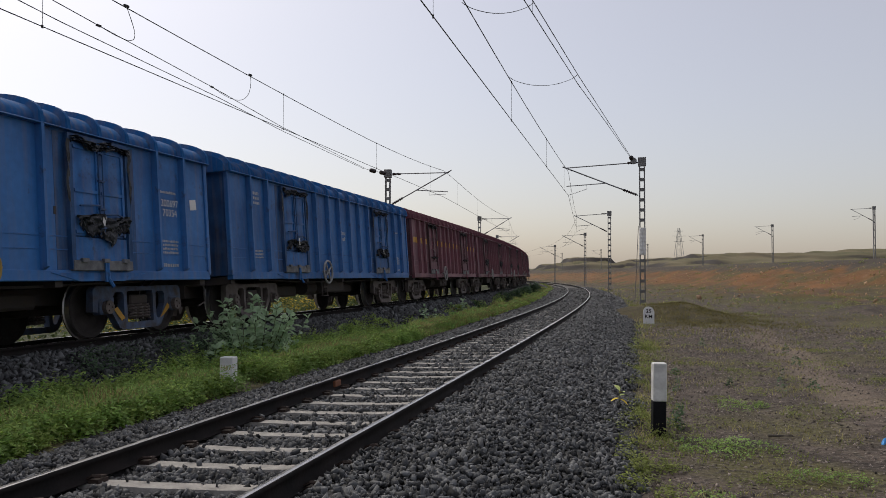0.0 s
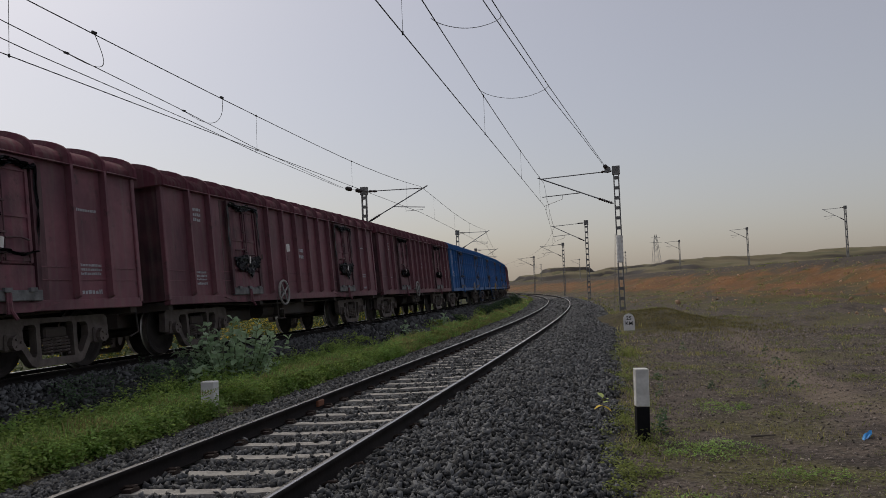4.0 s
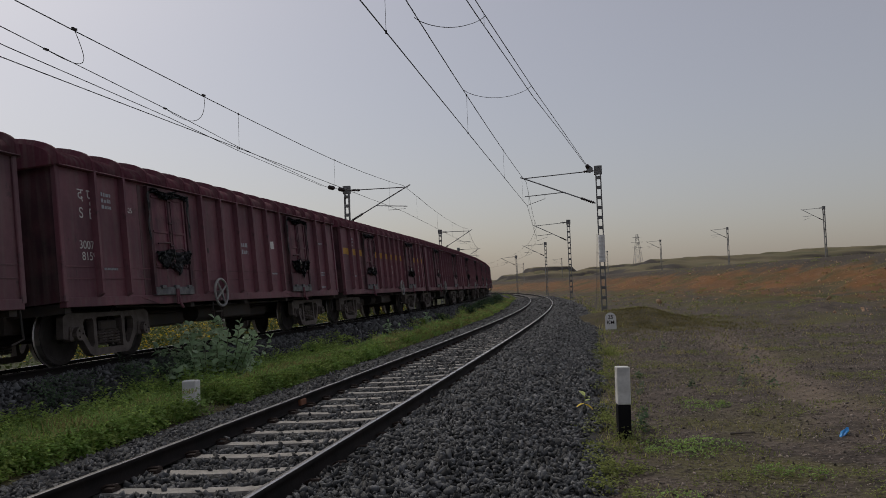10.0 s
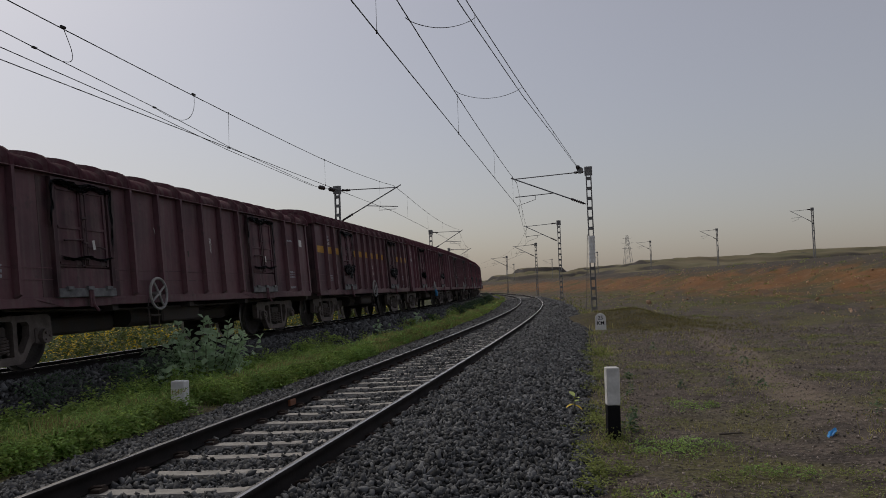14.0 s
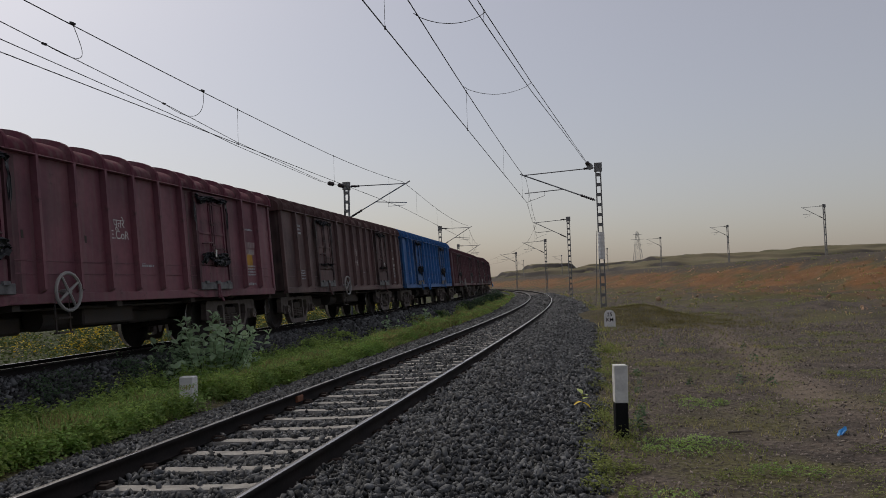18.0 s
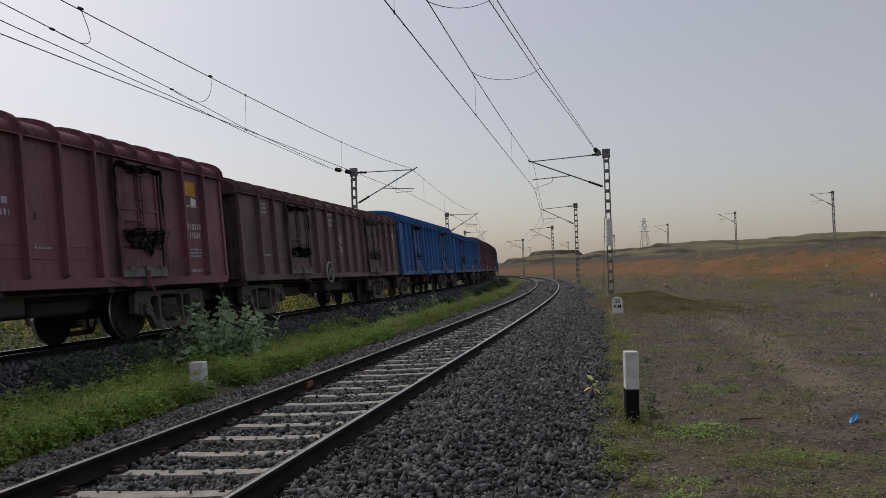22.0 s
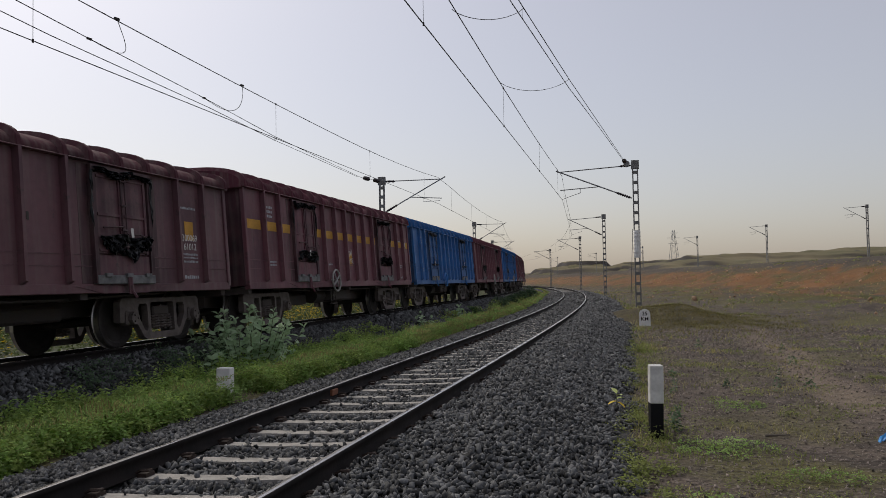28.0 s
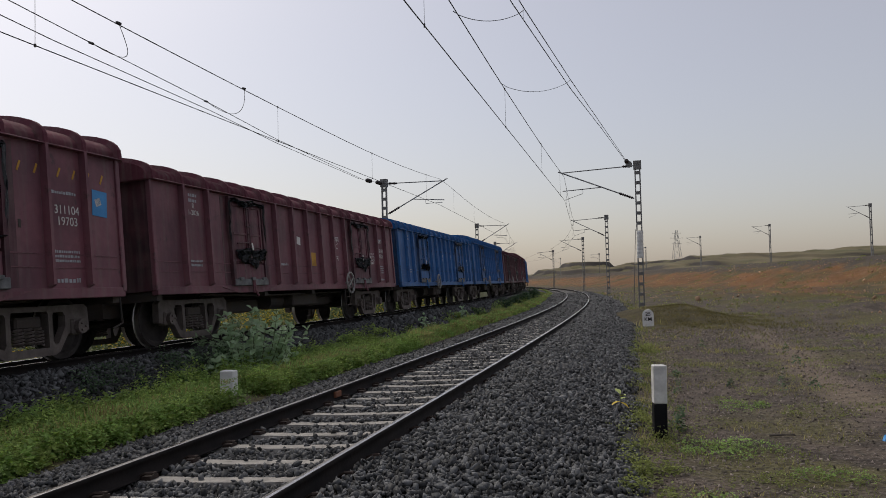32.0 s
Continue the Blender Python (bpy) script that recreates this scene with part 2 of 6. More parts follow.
GAP, RISE = 6.65, 0.237  # the second track: to the left, and higher


def on_line(s, off=0.0):
    """World x, y and heading at a distance s along the near track, off metres to its right."""
    s = np.asarray(s, float)
    h = np.interp(s, LINE_S, LINE_H)
    return np.interp(s, LINE_S, LINE_X) + off * np.cos(h), np.interp(s, LINE_S, LINE_Y) + off * np.sin(h), h


def line_of(x, y):
    """Distance along and to the right of the near track, for arrays of places."""
    x, y = np.asarray(x, float), np.asarray(y, float)
    best, arg = np.full(x.shape, 1e18), np.zeros(x.shape, int)
    for i in range(0, len(LINE_S), 8):
        d = (x - LINE_X[i]) ** 2 + (y - LINE_Y[i]) ** 2
        hit = d < best
        best[hit], arg[hit] = d[hit], i
    h = LINE_H[arg]
    dx, dy = x - LINE_X[arg], y - LINE_Y[arg]
    return LINE_S[arg] - dx * np.sin(h) + dy * np.cos(h), dx * np.cos(h) + dy * np.sin(h)


def line_pose(s, off=0.0, z=0.0, lean=0.0):
    x, y, h = on_line(s, off)
    return Matrix.Translation((float(x), float(y), z)) @ pose(0, 0, 0, 0, lean, math.degrees(float(h)))


def smooth(a, b, x):
    u = np.clip((x - a) / (b - a), 0, 1)
    return u * u * (3 - 2 * u)


GROUND_Z = -0.45


def ripple(x, y, wave, seed):
    """A cheap smooth unevenness, about -1 to 1."""
    r = np.random.default_rng(seed)
    out = 0
    for k in range(5):
        a, p, q = r.uniform(0, math.tau), r.uniform(0, math.tau), r.uniform(0.6, 1.9)
        out = out + np.sin((x * math.cos(a) + y * math.sin(a)) * math.tau / wave * q + p)
    return out / 3.0


def ground_z(x, y, s, off, ledges=False):
    z = GROUND_Z + 0.05 * ripple(x, y, 7.0, 3) * smooth(3.6, 6, np.abs(off))
    foot = 29.0 - 6.0 * smooth(60, 130, y) + 0.8 * ripple(x, y, 30.0, 6)
    run_up = np.clip((x - foot) / (40.5 - foot), 0, 1)
    run_up = 0.5 * run_up + 0.5 * run_up * run_up * (3 - 2 * run_up)
    here = smooth(-70, -30, y)
    heaps = (0.55 + 0.25 * ripple(x, y, 6.0, 9)) * smooth(12, 25, x) * (1 - smooth(60, 110, y))
    z = z + here * (heaps * (1 - run_up) + 3.45 * run_up + 0.16 * ripple(x, y, 7.0, 5) * smooth(0.02, 0.2, run_up) * (1 - smooth(0.85, 1, run_up)))
    z = z + 0.52 * np.exp(-(((x - 9.3) / 1.9) ** 2 + ((y - 35.0) / 3.4) ** 2) ** 1.6)
    z = z + 0.30 * np.exp(-(((x - 11.0) / 1.2) ** 2 + ((y - 34.0) / 2.6) ** 2) ** 1.4)
    far = 0.86 * (5.2 * smooth(100, 128, x + 5 * ripple(x, y, 160, 11)) + 3.0 * smooth(120, 132, x + 9 * ripple(x, y, 60, 13)) + 2.6 * smooth(140, 150, x + 11 * ripple(x, y, 55, 14))) * smooth(330, 420, y + 10 * ripple(x, y, 120, 12)) + 2.2 * smooth(170, 240, x) * smooth(380, 430, y)
    rim = np.sqrt(((x - 99 + 3 * ripple(x, y, 50, 71)) / 27) ** 2 + ((y - 560) / 60) ** 2)
    knoll = 5.6 * smooth(1.5, 0.75, rim) + 3.6 * smooth(0.72, 0.5, rim)
    low = 2.2 * smooth(60, 95, x) * smooth(440, 520, y)
    hill = np.maximum(np.maximum(far, knoll), low)
    if ledges:
        k = hill / 4.0 + 0.3 * ripple(x, y, 140, 81) + 0.05 * ripple(x, y, 25, 82)
        step = np.floor(k) + smooth(0.68 + 0.1 * ripple(x, y, 34, 83), 0.98, k - np.floor(k))
        hill = hill + 4.0 * (0.45 * (step - k) + 0.28) * smooth(0.6, 2.5, hill) + 0.9 * smooth(0.5, 3.0, hill) - 0.7
    return z + hill + 0.6 * ripple(x, y, 40, 21) * smooth(300, 380, y)

# ---- materials ----
RED, RED_DARK, BROWN, BLUE = (0.19, 0.065, 0.088), (0.145, 0.058, 0.074), (0.14, 0.076, 0.076), (0.026, 0.148, 0.41)
M_PAINT = material("wagon_paint", (0.1, 0.1, 0.1), 0.6, vary=0.42, scale=0.9, bump=0.08, bump_scale=9, object_colour=True, streak=0.32)
M_ROOF = material("dusty_roof_paint", (0.1, 0.1, 0.1), 0.92, vary=0.4, scale=1.1, bump=0.06, bump_scale=14, object_colour=True, streak=0.55, spec=0.12)
M_DOOR = material("worn_door_paint", (0.1, 0.1, 0.1), 0.7, vary=0.5, scale=3.0, bump=0.1, bump_scale=24, object_colour=True, streak=0.45)
M_GRIME = material("under_frame_grime", (0.048, 0.043, 0.042), 0.8, vary=0.4, scale=3, bump=0.2, second=(0.062, 0.046, 0.038))
M_BOGIE = material("cast_steel_dusty", (0.15, 0.123, 0.113), 0.75, vary=0.45, scale=5, bump=0.2, second=(0.09, 0.074, 0.068))
M_WHEEL = material("wheel_steel", (0.055, 0.048, 0.046), 0.85, metal=0.0, spec=0.2, vary=0.4, scale=4)
M_TREAD = material("wheel_tread", (0.45, 0.43, 0.41), 0.35, metal=0.9, vary=0.2)
M_SHEET = material("torn_tarred_sheet", (0.026, 0.030, 0.038), 0.38, vary=0.5, scale=6, bump=0.5, bump_scale=18)
M_WORN = material("bare_worn_steel", (0.185, 0.19, 0.20), 0.6, metal=0.3, vary=0.45, scale=7, bump=0.1)
M_WHITE = material("white_paint", (0.75, 0.75, 0.73), 0.7, vary=0.3, scale=6, bump=0.05)
M_YELLOW = material("yellow_paint", (0.55, 0.29, 0.035), 0.7, vary=0.35, scale=3, bump=0.05)
# yellow for the end marks, the end wall's shade mixed into its colour
M_SHADED_YELLOW = material("sooty_yellow_paint", (0.20, 0.12, 0.03), 0.8, vary=0.5, scale=9, bump=0.05)
M_PAPER = material("paper_label", (0.72, 0.72, 0.70), 0.8, vary=0.12)
M_BLUE_STICKER = material("blue_sticker", (0.05, 0.28, 0.62), 0.6, vary=0.15)
M_RAIL = material("rail_side_rust", (0.022, 0.018, 0.017), 0.9, vary=0.4, scale=3, bump=0.2, second=(0.014, 0.013, 0.013), spec=0.15)
M_RAILTOP = material("rail_running_band", (0.42, 0.41, 0.40), 0.28, metal=0.95, vary=0.15, scale=2, bump=0.02)
M_CONCRETE = material("sleeper_concrete", (0.34, 0.325, 0.30), 0.88, vary=0.35, scale=6, bump=0.3, bump_scale=40)
M_CLIP = material("rusty_clip", (0.05, 0.032, 0.025), 0.75, metal=0.3, vary=0.4)
M_STONE = material("ballast_stone", (0.098, 0.102, 0.106), 0.8, vary=0.35, scale=9, bump=0.12, bump_scale=70, island=0.75, spec=0.35)
# much darker than the loose stones: shade in their gaps is painted into the bed
M_BED_SHADED = material("ballast_bed", (0.034, 0.033, 0.034), 0.95, vary=0.75, scale=22, bump=1.0, bump_scale=16)
M_GALV = material("galvanised_steel", (0.30, 0.31, 0.32), 0.5, metal=0.55, vary=0.3, scale=4)
M_MAST = material("mast_steel", (0.22, 0.22, 0.22), 0.6, metal=0.4, vary=0.3, scale=4)
M_WIRE = material("wire_copper_dark", (0.035, 0.032, 0.03), 0.6, metal=0.4, vary=0.1)
M_INSUL = material("brown_insulator", (0.03, 0.02, 0.018), 0.25, vary=0.2)
M_BLACK = material("black_paint", (0.010, 0.010, 0.012), 0.85, vary=0.3, spec=0.15)
M_ORANGE = material("orange_mark", (0.26, 0.10, 0.05), 0.7, vary=0.3)
M_GRASS = material("grass_blades", (0.31, 0.45, 0.14), 0.8, vary=0.5, scale=0.9, bump=0, island=0.4, second=(0.22, 0.37, 0.11), spec=0.2, thin=0.45)
M_DRY = material("dry_grass", (0.42, 0.39, 0.16), 0.9, vary=0.4, scale=0.8, bump=0, island=0.4, spec=0.2, thin=0.45)
M_LIME = material("fresh_weed_leaves", (0.42, 0.56, 0.15), 0.7, vary=0.45, scale=1.3, bump=0.1, island=0.4, spec=0.25, thin=0.45)
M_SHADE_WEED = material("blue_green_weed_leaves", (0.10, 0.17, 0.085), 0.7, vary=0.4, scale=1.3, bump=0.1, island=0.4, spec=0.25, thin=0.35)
M_DULL = material("dull_weed_leaves", (0.27, 0.315, 0.10), 0.8, vary=0.45, scale=0.9, bump=0, island=0.4, spec=0.2, thin=0.45)
M_MOUND = material("olive_grass", (0.21, 0.19, 0.075), 0.9, vary=0.4, scale=0.8, bump=0, island=0.4, spec=0.2, thin=0.4)
M_WEED = material("weed_leaves", (0.33, 0.50, 0.14), 0.7, vary=0.4, scale=1.1, bump=0.1, island=0.35, spec=0.25, thin=0.45)
M_BUSH = material("broad_waxy_leaf", (0.43, 0.58, 0.36), 0.42, vary=0.3, scale=3, bump=0.1, spec=0.6, thin=0.45)
M_STEM = material("green_stem", (0.16, 0.19, 0.10), 0.7, vary=0.3)
M_FAR_LEAF = material("far_dull_leaves", (0.06, 0.08, 0.03), 0.8, vary=0.4, scale=0.5, bump=0, island=0.4, spec=0.2, thin=0.45)
M_BEHIND = material("shrub_leaves", (0.11, 0.15, 0.05), 0.8, vary=0.45, scale=0.9, bump=0, island=0.4, spec=0.2, thin=0.4)
M_FLOWER = material("yellow_flowers", (0.62, 0.46, 0.02), 0.7, vary=0.3, island=0.2, bump=0, thin=0.45)


def ground_material():
    """Dirt, grassy patches, a worn path, and orange subsoil on the cut bank."""
    m = bpy.data.materials.new("ground_soil")
    m.use_nodes = True
    n, l = m.node_tree.nodes, m.node_tree.links
    bsdf = n["Principled BSDF"]
    geo = n.new("ShaderNodeNewGeometry")
    sep = n.new("ShaderNodeSeparateXYZ")
    l.new(geo.outputs["Position"], sep.inputs[0])

    def noise_of(scale, detail=5, low=0.4, high=0.6):
        t, r = n.new("ShaderNodeTexNoise"), n.new("ShaderNodeMapRange")
        t.inputs["Scale"].default_value, t.inputs["Detail"].default_value = scale, detail
        l.new(geo.outputs["Position"], t.inputs["Vector"])
        r.inputs["From Min"].default_value, r.inputs["From Max"].default_value = low, high
        l.new(t.outputs["Fac"], r.inputs["Value"])
        return r.outputs["Result"]

    def span(value, a, b):
        r = n.new("ShaderNodeMapRange")
        r.interpolation_type = "SMOOTHSTEP"
        r.inputs["From Min"].default_value, r.inputs["From Max"].default_value = a, b
        l.new(value, r.inputs["Value"])
        return r.outputs["Result"]

    def calc(op, a, b):
        t = n.new("ShaderNodeMath")
        t.operation = op
        for i, v in enumerate((a, b)):
            if isinstance(v, (int, float)):
                t.inputs[i].default_value = v
            else:
                l.new(v, t.inputs[i])
        return t.outputs[0]

    def blend(fac, a, b, kind="MIX"):
        t = n.new("ShaderNodeMix")
        t.data_type, t.blend_type = "RGBA", kind
        for key, v in (("Factor", fac), ("A", a), ("B", b)):
            if isinstance(v, (int, float)):
                t.inputs[key].default_value = v
            elif isinstance(v, tuple):
                t.inputs[key].default_value = (*v, 1)
            else:
                l.new(v, t.inputs[key])
        return t.outputs["Result"]

    x, y, z = sep.outputs
    wob = calc("MULTIPLY", noise_of(0.12, 4, 0.3, 0.7), 1.3)
    dirt = blend(noise_of(1.6), (0.205, 0.165, 0.135), (0.105, 0.085, 0.072))
    dirt = blend(noise_of(0.42, 7, 0.50, 0.60), dirt, (0.18, 0.165, 0.075))
    dirt = blend(calc("MULTIPLY", noise_of(11, 4, 0.54, 0.62), 0.8), dirt, (0.07, 0.058, 0.048))
    pebbles = noise_of(26, 3, 0.58, 0.66)
    dirt = blend(calc("MULTIPLY", pebbles, 0.6), dirt, (0.36, 0.32, 0.27))
    ragged = calc("ADD", z, calc("MULTIPLY", calc("SUBTRACT", noise_of(0.5, 6, 0.3, 0.7), 0.5), 0.9))
    orange = calc("MULTIPLY", calc("MULTIPLY", span(ragged, -0.15, 0.55), span(x, 18.0, 24.0)), calc("SUBTRACT", 1.0, span(ragged, 1.7, 2.5)))
    soil = blend(noise_of(0.35, 6), (0.36, 0.175, 0.07), (0.24, 0.13, 0.06))
    soil = blend(noise_of(0.22, 6, 0.52, 0.62), soil, (0.17, 0.14, 0.06))
    soil = blend(calc("MULTIPLY", noise_of(1.4, 6, 0.55, 0.66), 0.7), soil, (0.42, 0.25, 0.14))
    green = blend(noise_of(0.3, 6), (0.18, 0.16, 0.062), (0.13, 0.13, 0.05))
    slope = blend(noise_of(0.16, 4, 0.45, 0.58), dirt, green)
    col = blend(span(z, -0.38, -0.05), dirt, slope)
    east, north = calc("DIVIDE", calc("SUBTRACT", x, 10.0), 3.2), calc("DIVIDE", calc("SUBTRACT", y, 34.5), 5.5)
    heap = calc("ADD", calc("MULTIPLY", east, east), calc("MULTIPLY", north, north))
    col = blend(calc("SUBTRACT", 1.0, span(heap, 0.5, 1.3)), col, blend(noise_of(1.2, 6), (0.15, 0.125, 0.06), (0.10, 0.085, 0.05)))
    col = blend(orange, col, soil)
    top = blend(noise_of(0.2, 5), (0.12, 0.10, 0.08), (0.15, 0.125, 0.095))
    col = blend(span(ragged, 1.7, 2.5), col, top)
    hill = blend(noise_of(0.035, 6, 0.42, 0.6), (0.25, 0.215, 0.11), (0.17, 0.165, 0.08))
    rock = blend(noise_of(0.03, 6, 0.52, 0.58), hill, (0.11, 0.095, 0.08))
    col = blend(span(z, 3.6, 5.0), col, rock)
    level = calc("ADD", z, calc("MULTIPLY", noise_of(0.05, 4, 0.3, 0.7), 1.6))
    for a, b, share in ((7.6, 9.4, 0.75), (12.6, 16.0, 0.85)):
        ledge = calc("MULTIPLY", span(level, a, a + 0.5), calc("SUBTRACT", 1.0, span(level, b - 0.5, b)))
        ledge = calc("MULTIPLY", ledge, calc("MULTIPLY", noise_of(0.045, 6, 0.44, 0.54), share))
        col = blend(ledge, col, (0.07, 0.06, 0.053))
    field = calc("SUBTRACT", 1.0, span(calc("SUBTRACT", x, calc("MULTIPLY", calc("MINIMUM", y, 100.0), 0.25)), -14.0, -12.8))
    col = blend(field, col, blend(noise_of(1.5, 6), (0.10, 0.11, 0.04), (0.055, 0.07, 0.028)))
    path = calc("SUBTRACT", 1.0, span(calc("ABSOLUTE", calc("SUBTRACT", calc("SUBTRACT", x, calc("MULTIPLY", y, 0.262)), calc("ADD", calc("MULTIPLY", wob, 0.7), 2.7)), 0.0), 0.15, 0.75))
    path = calc("MULTIPLY", path, calc("MULTIPLY", span(y, 8, 12), calc("SUBTRACT", 1.0, span(y, 24, 31))))
    col = blend(calc("MULTIPLY", path, 0.8), col, (0.33, 0.26, 0.20))
    l.new(blend(0.75, blend(1.0, col, (0.76, 0.76, 0.76), "MULTIPLY"), blend(0.5, noise_of(9, 6, 0.2, 0.72), noise_of(36, 4, 0.32, 0.66)), "MULTIPLY"), bsdf.inputs["Base Color"])
    bsdf.inputs["Roughness"].default_value = 0.95
    bsdf.inputs["Specular IOR Level"].default_value = 0.2
    bp = n.new("ShaderNodeBump")
    bp.inputs["Strength"].default_value, bp.inputs["Distance"].default_value = 0.9, 0.06
    t = n.new("ShaderNodeTexNoise")
    t.inputs["Scale"].default_value, t.inputs["Detail"].default_value = 11, 8
    l.new(geo.outputs["Position"], t.inputs["Vector"])
    l.new(t.outputs["Fac"], bp.inputs["Height"])
    l.new(bp.outputs["Normal"], bsdf.inputs["Normal"])
    return m


M_GROUND = ground_material()


# ---- ground: one sheet to the horizon ----
def ground():
    k = np.linspace(-1, 1, 361)
    ax = np.sinh(k * 7.2) / np.sinh(7.2) * 4200
    gx, gy = np.meshgrid(ax + 14.0, ax + 30.0, indexing="ij")
    s, off = line_of(gx, gy)
    v = np.stack([gx, gy, ground_z(gx, gy, s, off)], -1).reshape(-1, 3)
    i = np.arange(360 * 361).reshape(360, 361)[:, :-1].ravel()
    f = np.stack([i, i + 361, i + 362, i + 1], -1)
    ob = new("ground", from_arrays("ground", v, f, M_GROUND, True))
    tagged(ob, "brown stony soil with grass patches and an orange cut bank", "ground", kind="structure")


ground()


def distant_hills():
    """Worn flat-topped hills whose harder layers stand out as ledges."""
    m = material("hill_grass_and_rock", (0.155, 0.13, 0.075), 0.95, vary=0.3, scale=0.06, bump=0, second=(0.105, 0.10, 0.052), spec=0.2)
    n, l = m.node_tree.nodes, m.node_tree.links
    geo, sep, steep, mix = n.new("ShaderNodeNewGeometry"), n.new("ShaderNodeSeparateXYZ"), n.new("ShaderNodeMapRange"), n.new("ShaderNodeMix")
    l.new(geo.outputs["Normal"], sep.inputs[0])
    steep.inputs["From Min"].default_value, steep.inputs["From Max"].default_value = 0.985, 0.90
    l.new(sep.outputs["Z"], steep.inputs["Value"])
    mix.data_type = "RGBA"
    mix.inputs["B"].default_value = (0.05, 0.044, 0.04, 1)
    bsdf = n["Principled BSDF"]
    l.new(bsdf.inputs["Base Color"].links[0].from_socket, mix.inputs["A"])
    l.new(steep.outputs["Result"], mix.inputs["Factor"])
    l.new(mix.outputs["Result"], bsdf.inputs["Base Color"])
    gx, gy = np.meshgrid(np.arange(55, 330, 1.6), np.arange(318, 640, 2.0), indexing="ij")
    s, off = line_of(gx, gy)
    v = np.stack([gx, gy, ground_z(gx, gy, s, off, True)], -1).reshape(-1, 3)
    a, b = gx.shape
    i = (np.arange(a - 1)[:, None] * b + np.arange(b - 1)[None]).ravel()
    ob = new("distant_hills", from_arrays("distant_hills", v, np.stack([i, i + b, i + b + 1, i + 1], -1), m, True))
    tagged(ob, "distant flat-topped hills with dark rock ledges", "hills", kind="structure")


distant_hills()


# ---- ballast beds, rails, sleepers ----
NEAR_BED = ((-3.0, GROUND_Z - 0.1), (-2.5, -0.40), (-1.75, -0.19), (-1.0, -0.155), (-0.75, -0.21), (0.75, -0.21), (1.0, -0.15), (1.85, -0.155), (3.15, GROUND_Z + 0.0), (3.5, GROUND_Z - 0.12))
FAR_BED = ((-GAP - 3.6, GROUND_Z - 0.15), (-GAP - 1.9, RISE - 0.20), (-GAP - 1.3, RISE - 0.19), (-GAP - 0.5, RISE - 0.22), (-GAP + 0.5, RISE - 0.22), (-GAP + 0.95, RISE - 0.17), (-GAP + 1.5, RISE - 0.18), (-GAP + 2.25, GROUND_Z + 0.0), (-GAP + 2.6, GROUND_Z - 0.12))


def bed_height(profile, off):
    """The bed's height at an offset, leaning with the cant of its track."""
    rel = off - (0.0 if profile is NEAR_BED else -GAP)
    return np.interp(off, [p[0] for p in profile], [p[1] for p in profile]) + np.clip(rel, -1.9, 1.9) * (CANT if profile is NEAR_BED else CANT_FAR) / 1.743 * np.clip(3.0 - np.abs(rel), 0, 1)


def ballast_bed(name, profile, label):
    s = np.concatenate([np.arange(-200, -6, 4.0), np.arange(-6, 45, 0.35), np.arange(45, 420, 3.0)])
    o = np.concatenate([np.linspace(a[0], b[0], 5)[:-1] for a, b in zip(profile[:-1], profile[1:])] + [[profile[-1][0]]])
    ss, oo = np.meshgrid(s, o, indexing="ij")
    x, y, _ = on_line(ss, oo)
    z = bed_height(profile, oo) + 0.018 * ripple(x * 3.1, y * 2.9, 1.0, 8) - 0.012
    v = np.stack([x, y, z], -1).reshape(-1, 3)
    a, b = ss.shape
    i = (np.arange(a - 1)[:, None] * b + np.arange(b - 1)[None]).ravel()
    f = np.stack([i, i + 1, i + b + 1, i + b], -1)
    ob = new(name, from_arrays(name, v, f, M_BED_SHADED))
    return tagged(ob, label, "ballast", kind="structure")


ballast_bed("ballast_bed_near", NEAR_BED, "dark grey crushed-stone ballast bed under the empty track, gap shade painted in")
ballast_bed("ballast_bed_train", FAR_BED, "dark grey crushed-stone ballast bank under the train's track, gap shade painted in")

RAIL_SHAPE = ((-0.068, -0.156), (0.068, -0.156), (0.068, -0.145), (0.012, -0.128), (0.009, -0.045), (0.034, -0.034), (0.034, -0.008), (0.026, 0.0), (-0.026, 0.0), (-0.034, -0.008), (-0.034, -0.034), (-0.009, -0.045), (-0.012, -0.128), (-0.068, -0.145))


def rail_mesh(name, off, z):
    s = np.concatenate([np.arange(-200, -8, 6.0), np.arange(-8, 120, 1.0), np.arange(120, 480, 4.0)])
    x, y, h = on_line(s, off)
    p = np.array(RAIL_SHAPE)
    k = len(p)
    v = np.stack([x[:, None] + p[None, :, 0] * np.cos(h)[:, None], y[:, None] + p[None, :, 0] * np.sin(h)[:, None], np.broadcast_to(z + p[None, :, 1], (len(s), k))], -1).reshape(-1, 3)
    i = (np.arange(len(s) - 1)[:, None] * k + np.arange(k)[None]).ravel()
    j = (np.arange(len(s) - 1)[:, None] * k + (np.arange(k)[None] + 1) % k).ravel()
    me = from_arrays(name, v, np.stack([i, j, j + k, i + k], -1), M_RAIL)
    me.materials.append(M_RAILTOP)
    idx = np.tile(np.isin(np.arange(k), (7,)), len(s) - 1).astype(np.int32)
    me.polygons.foreach_set("material_index", idx)
    return me


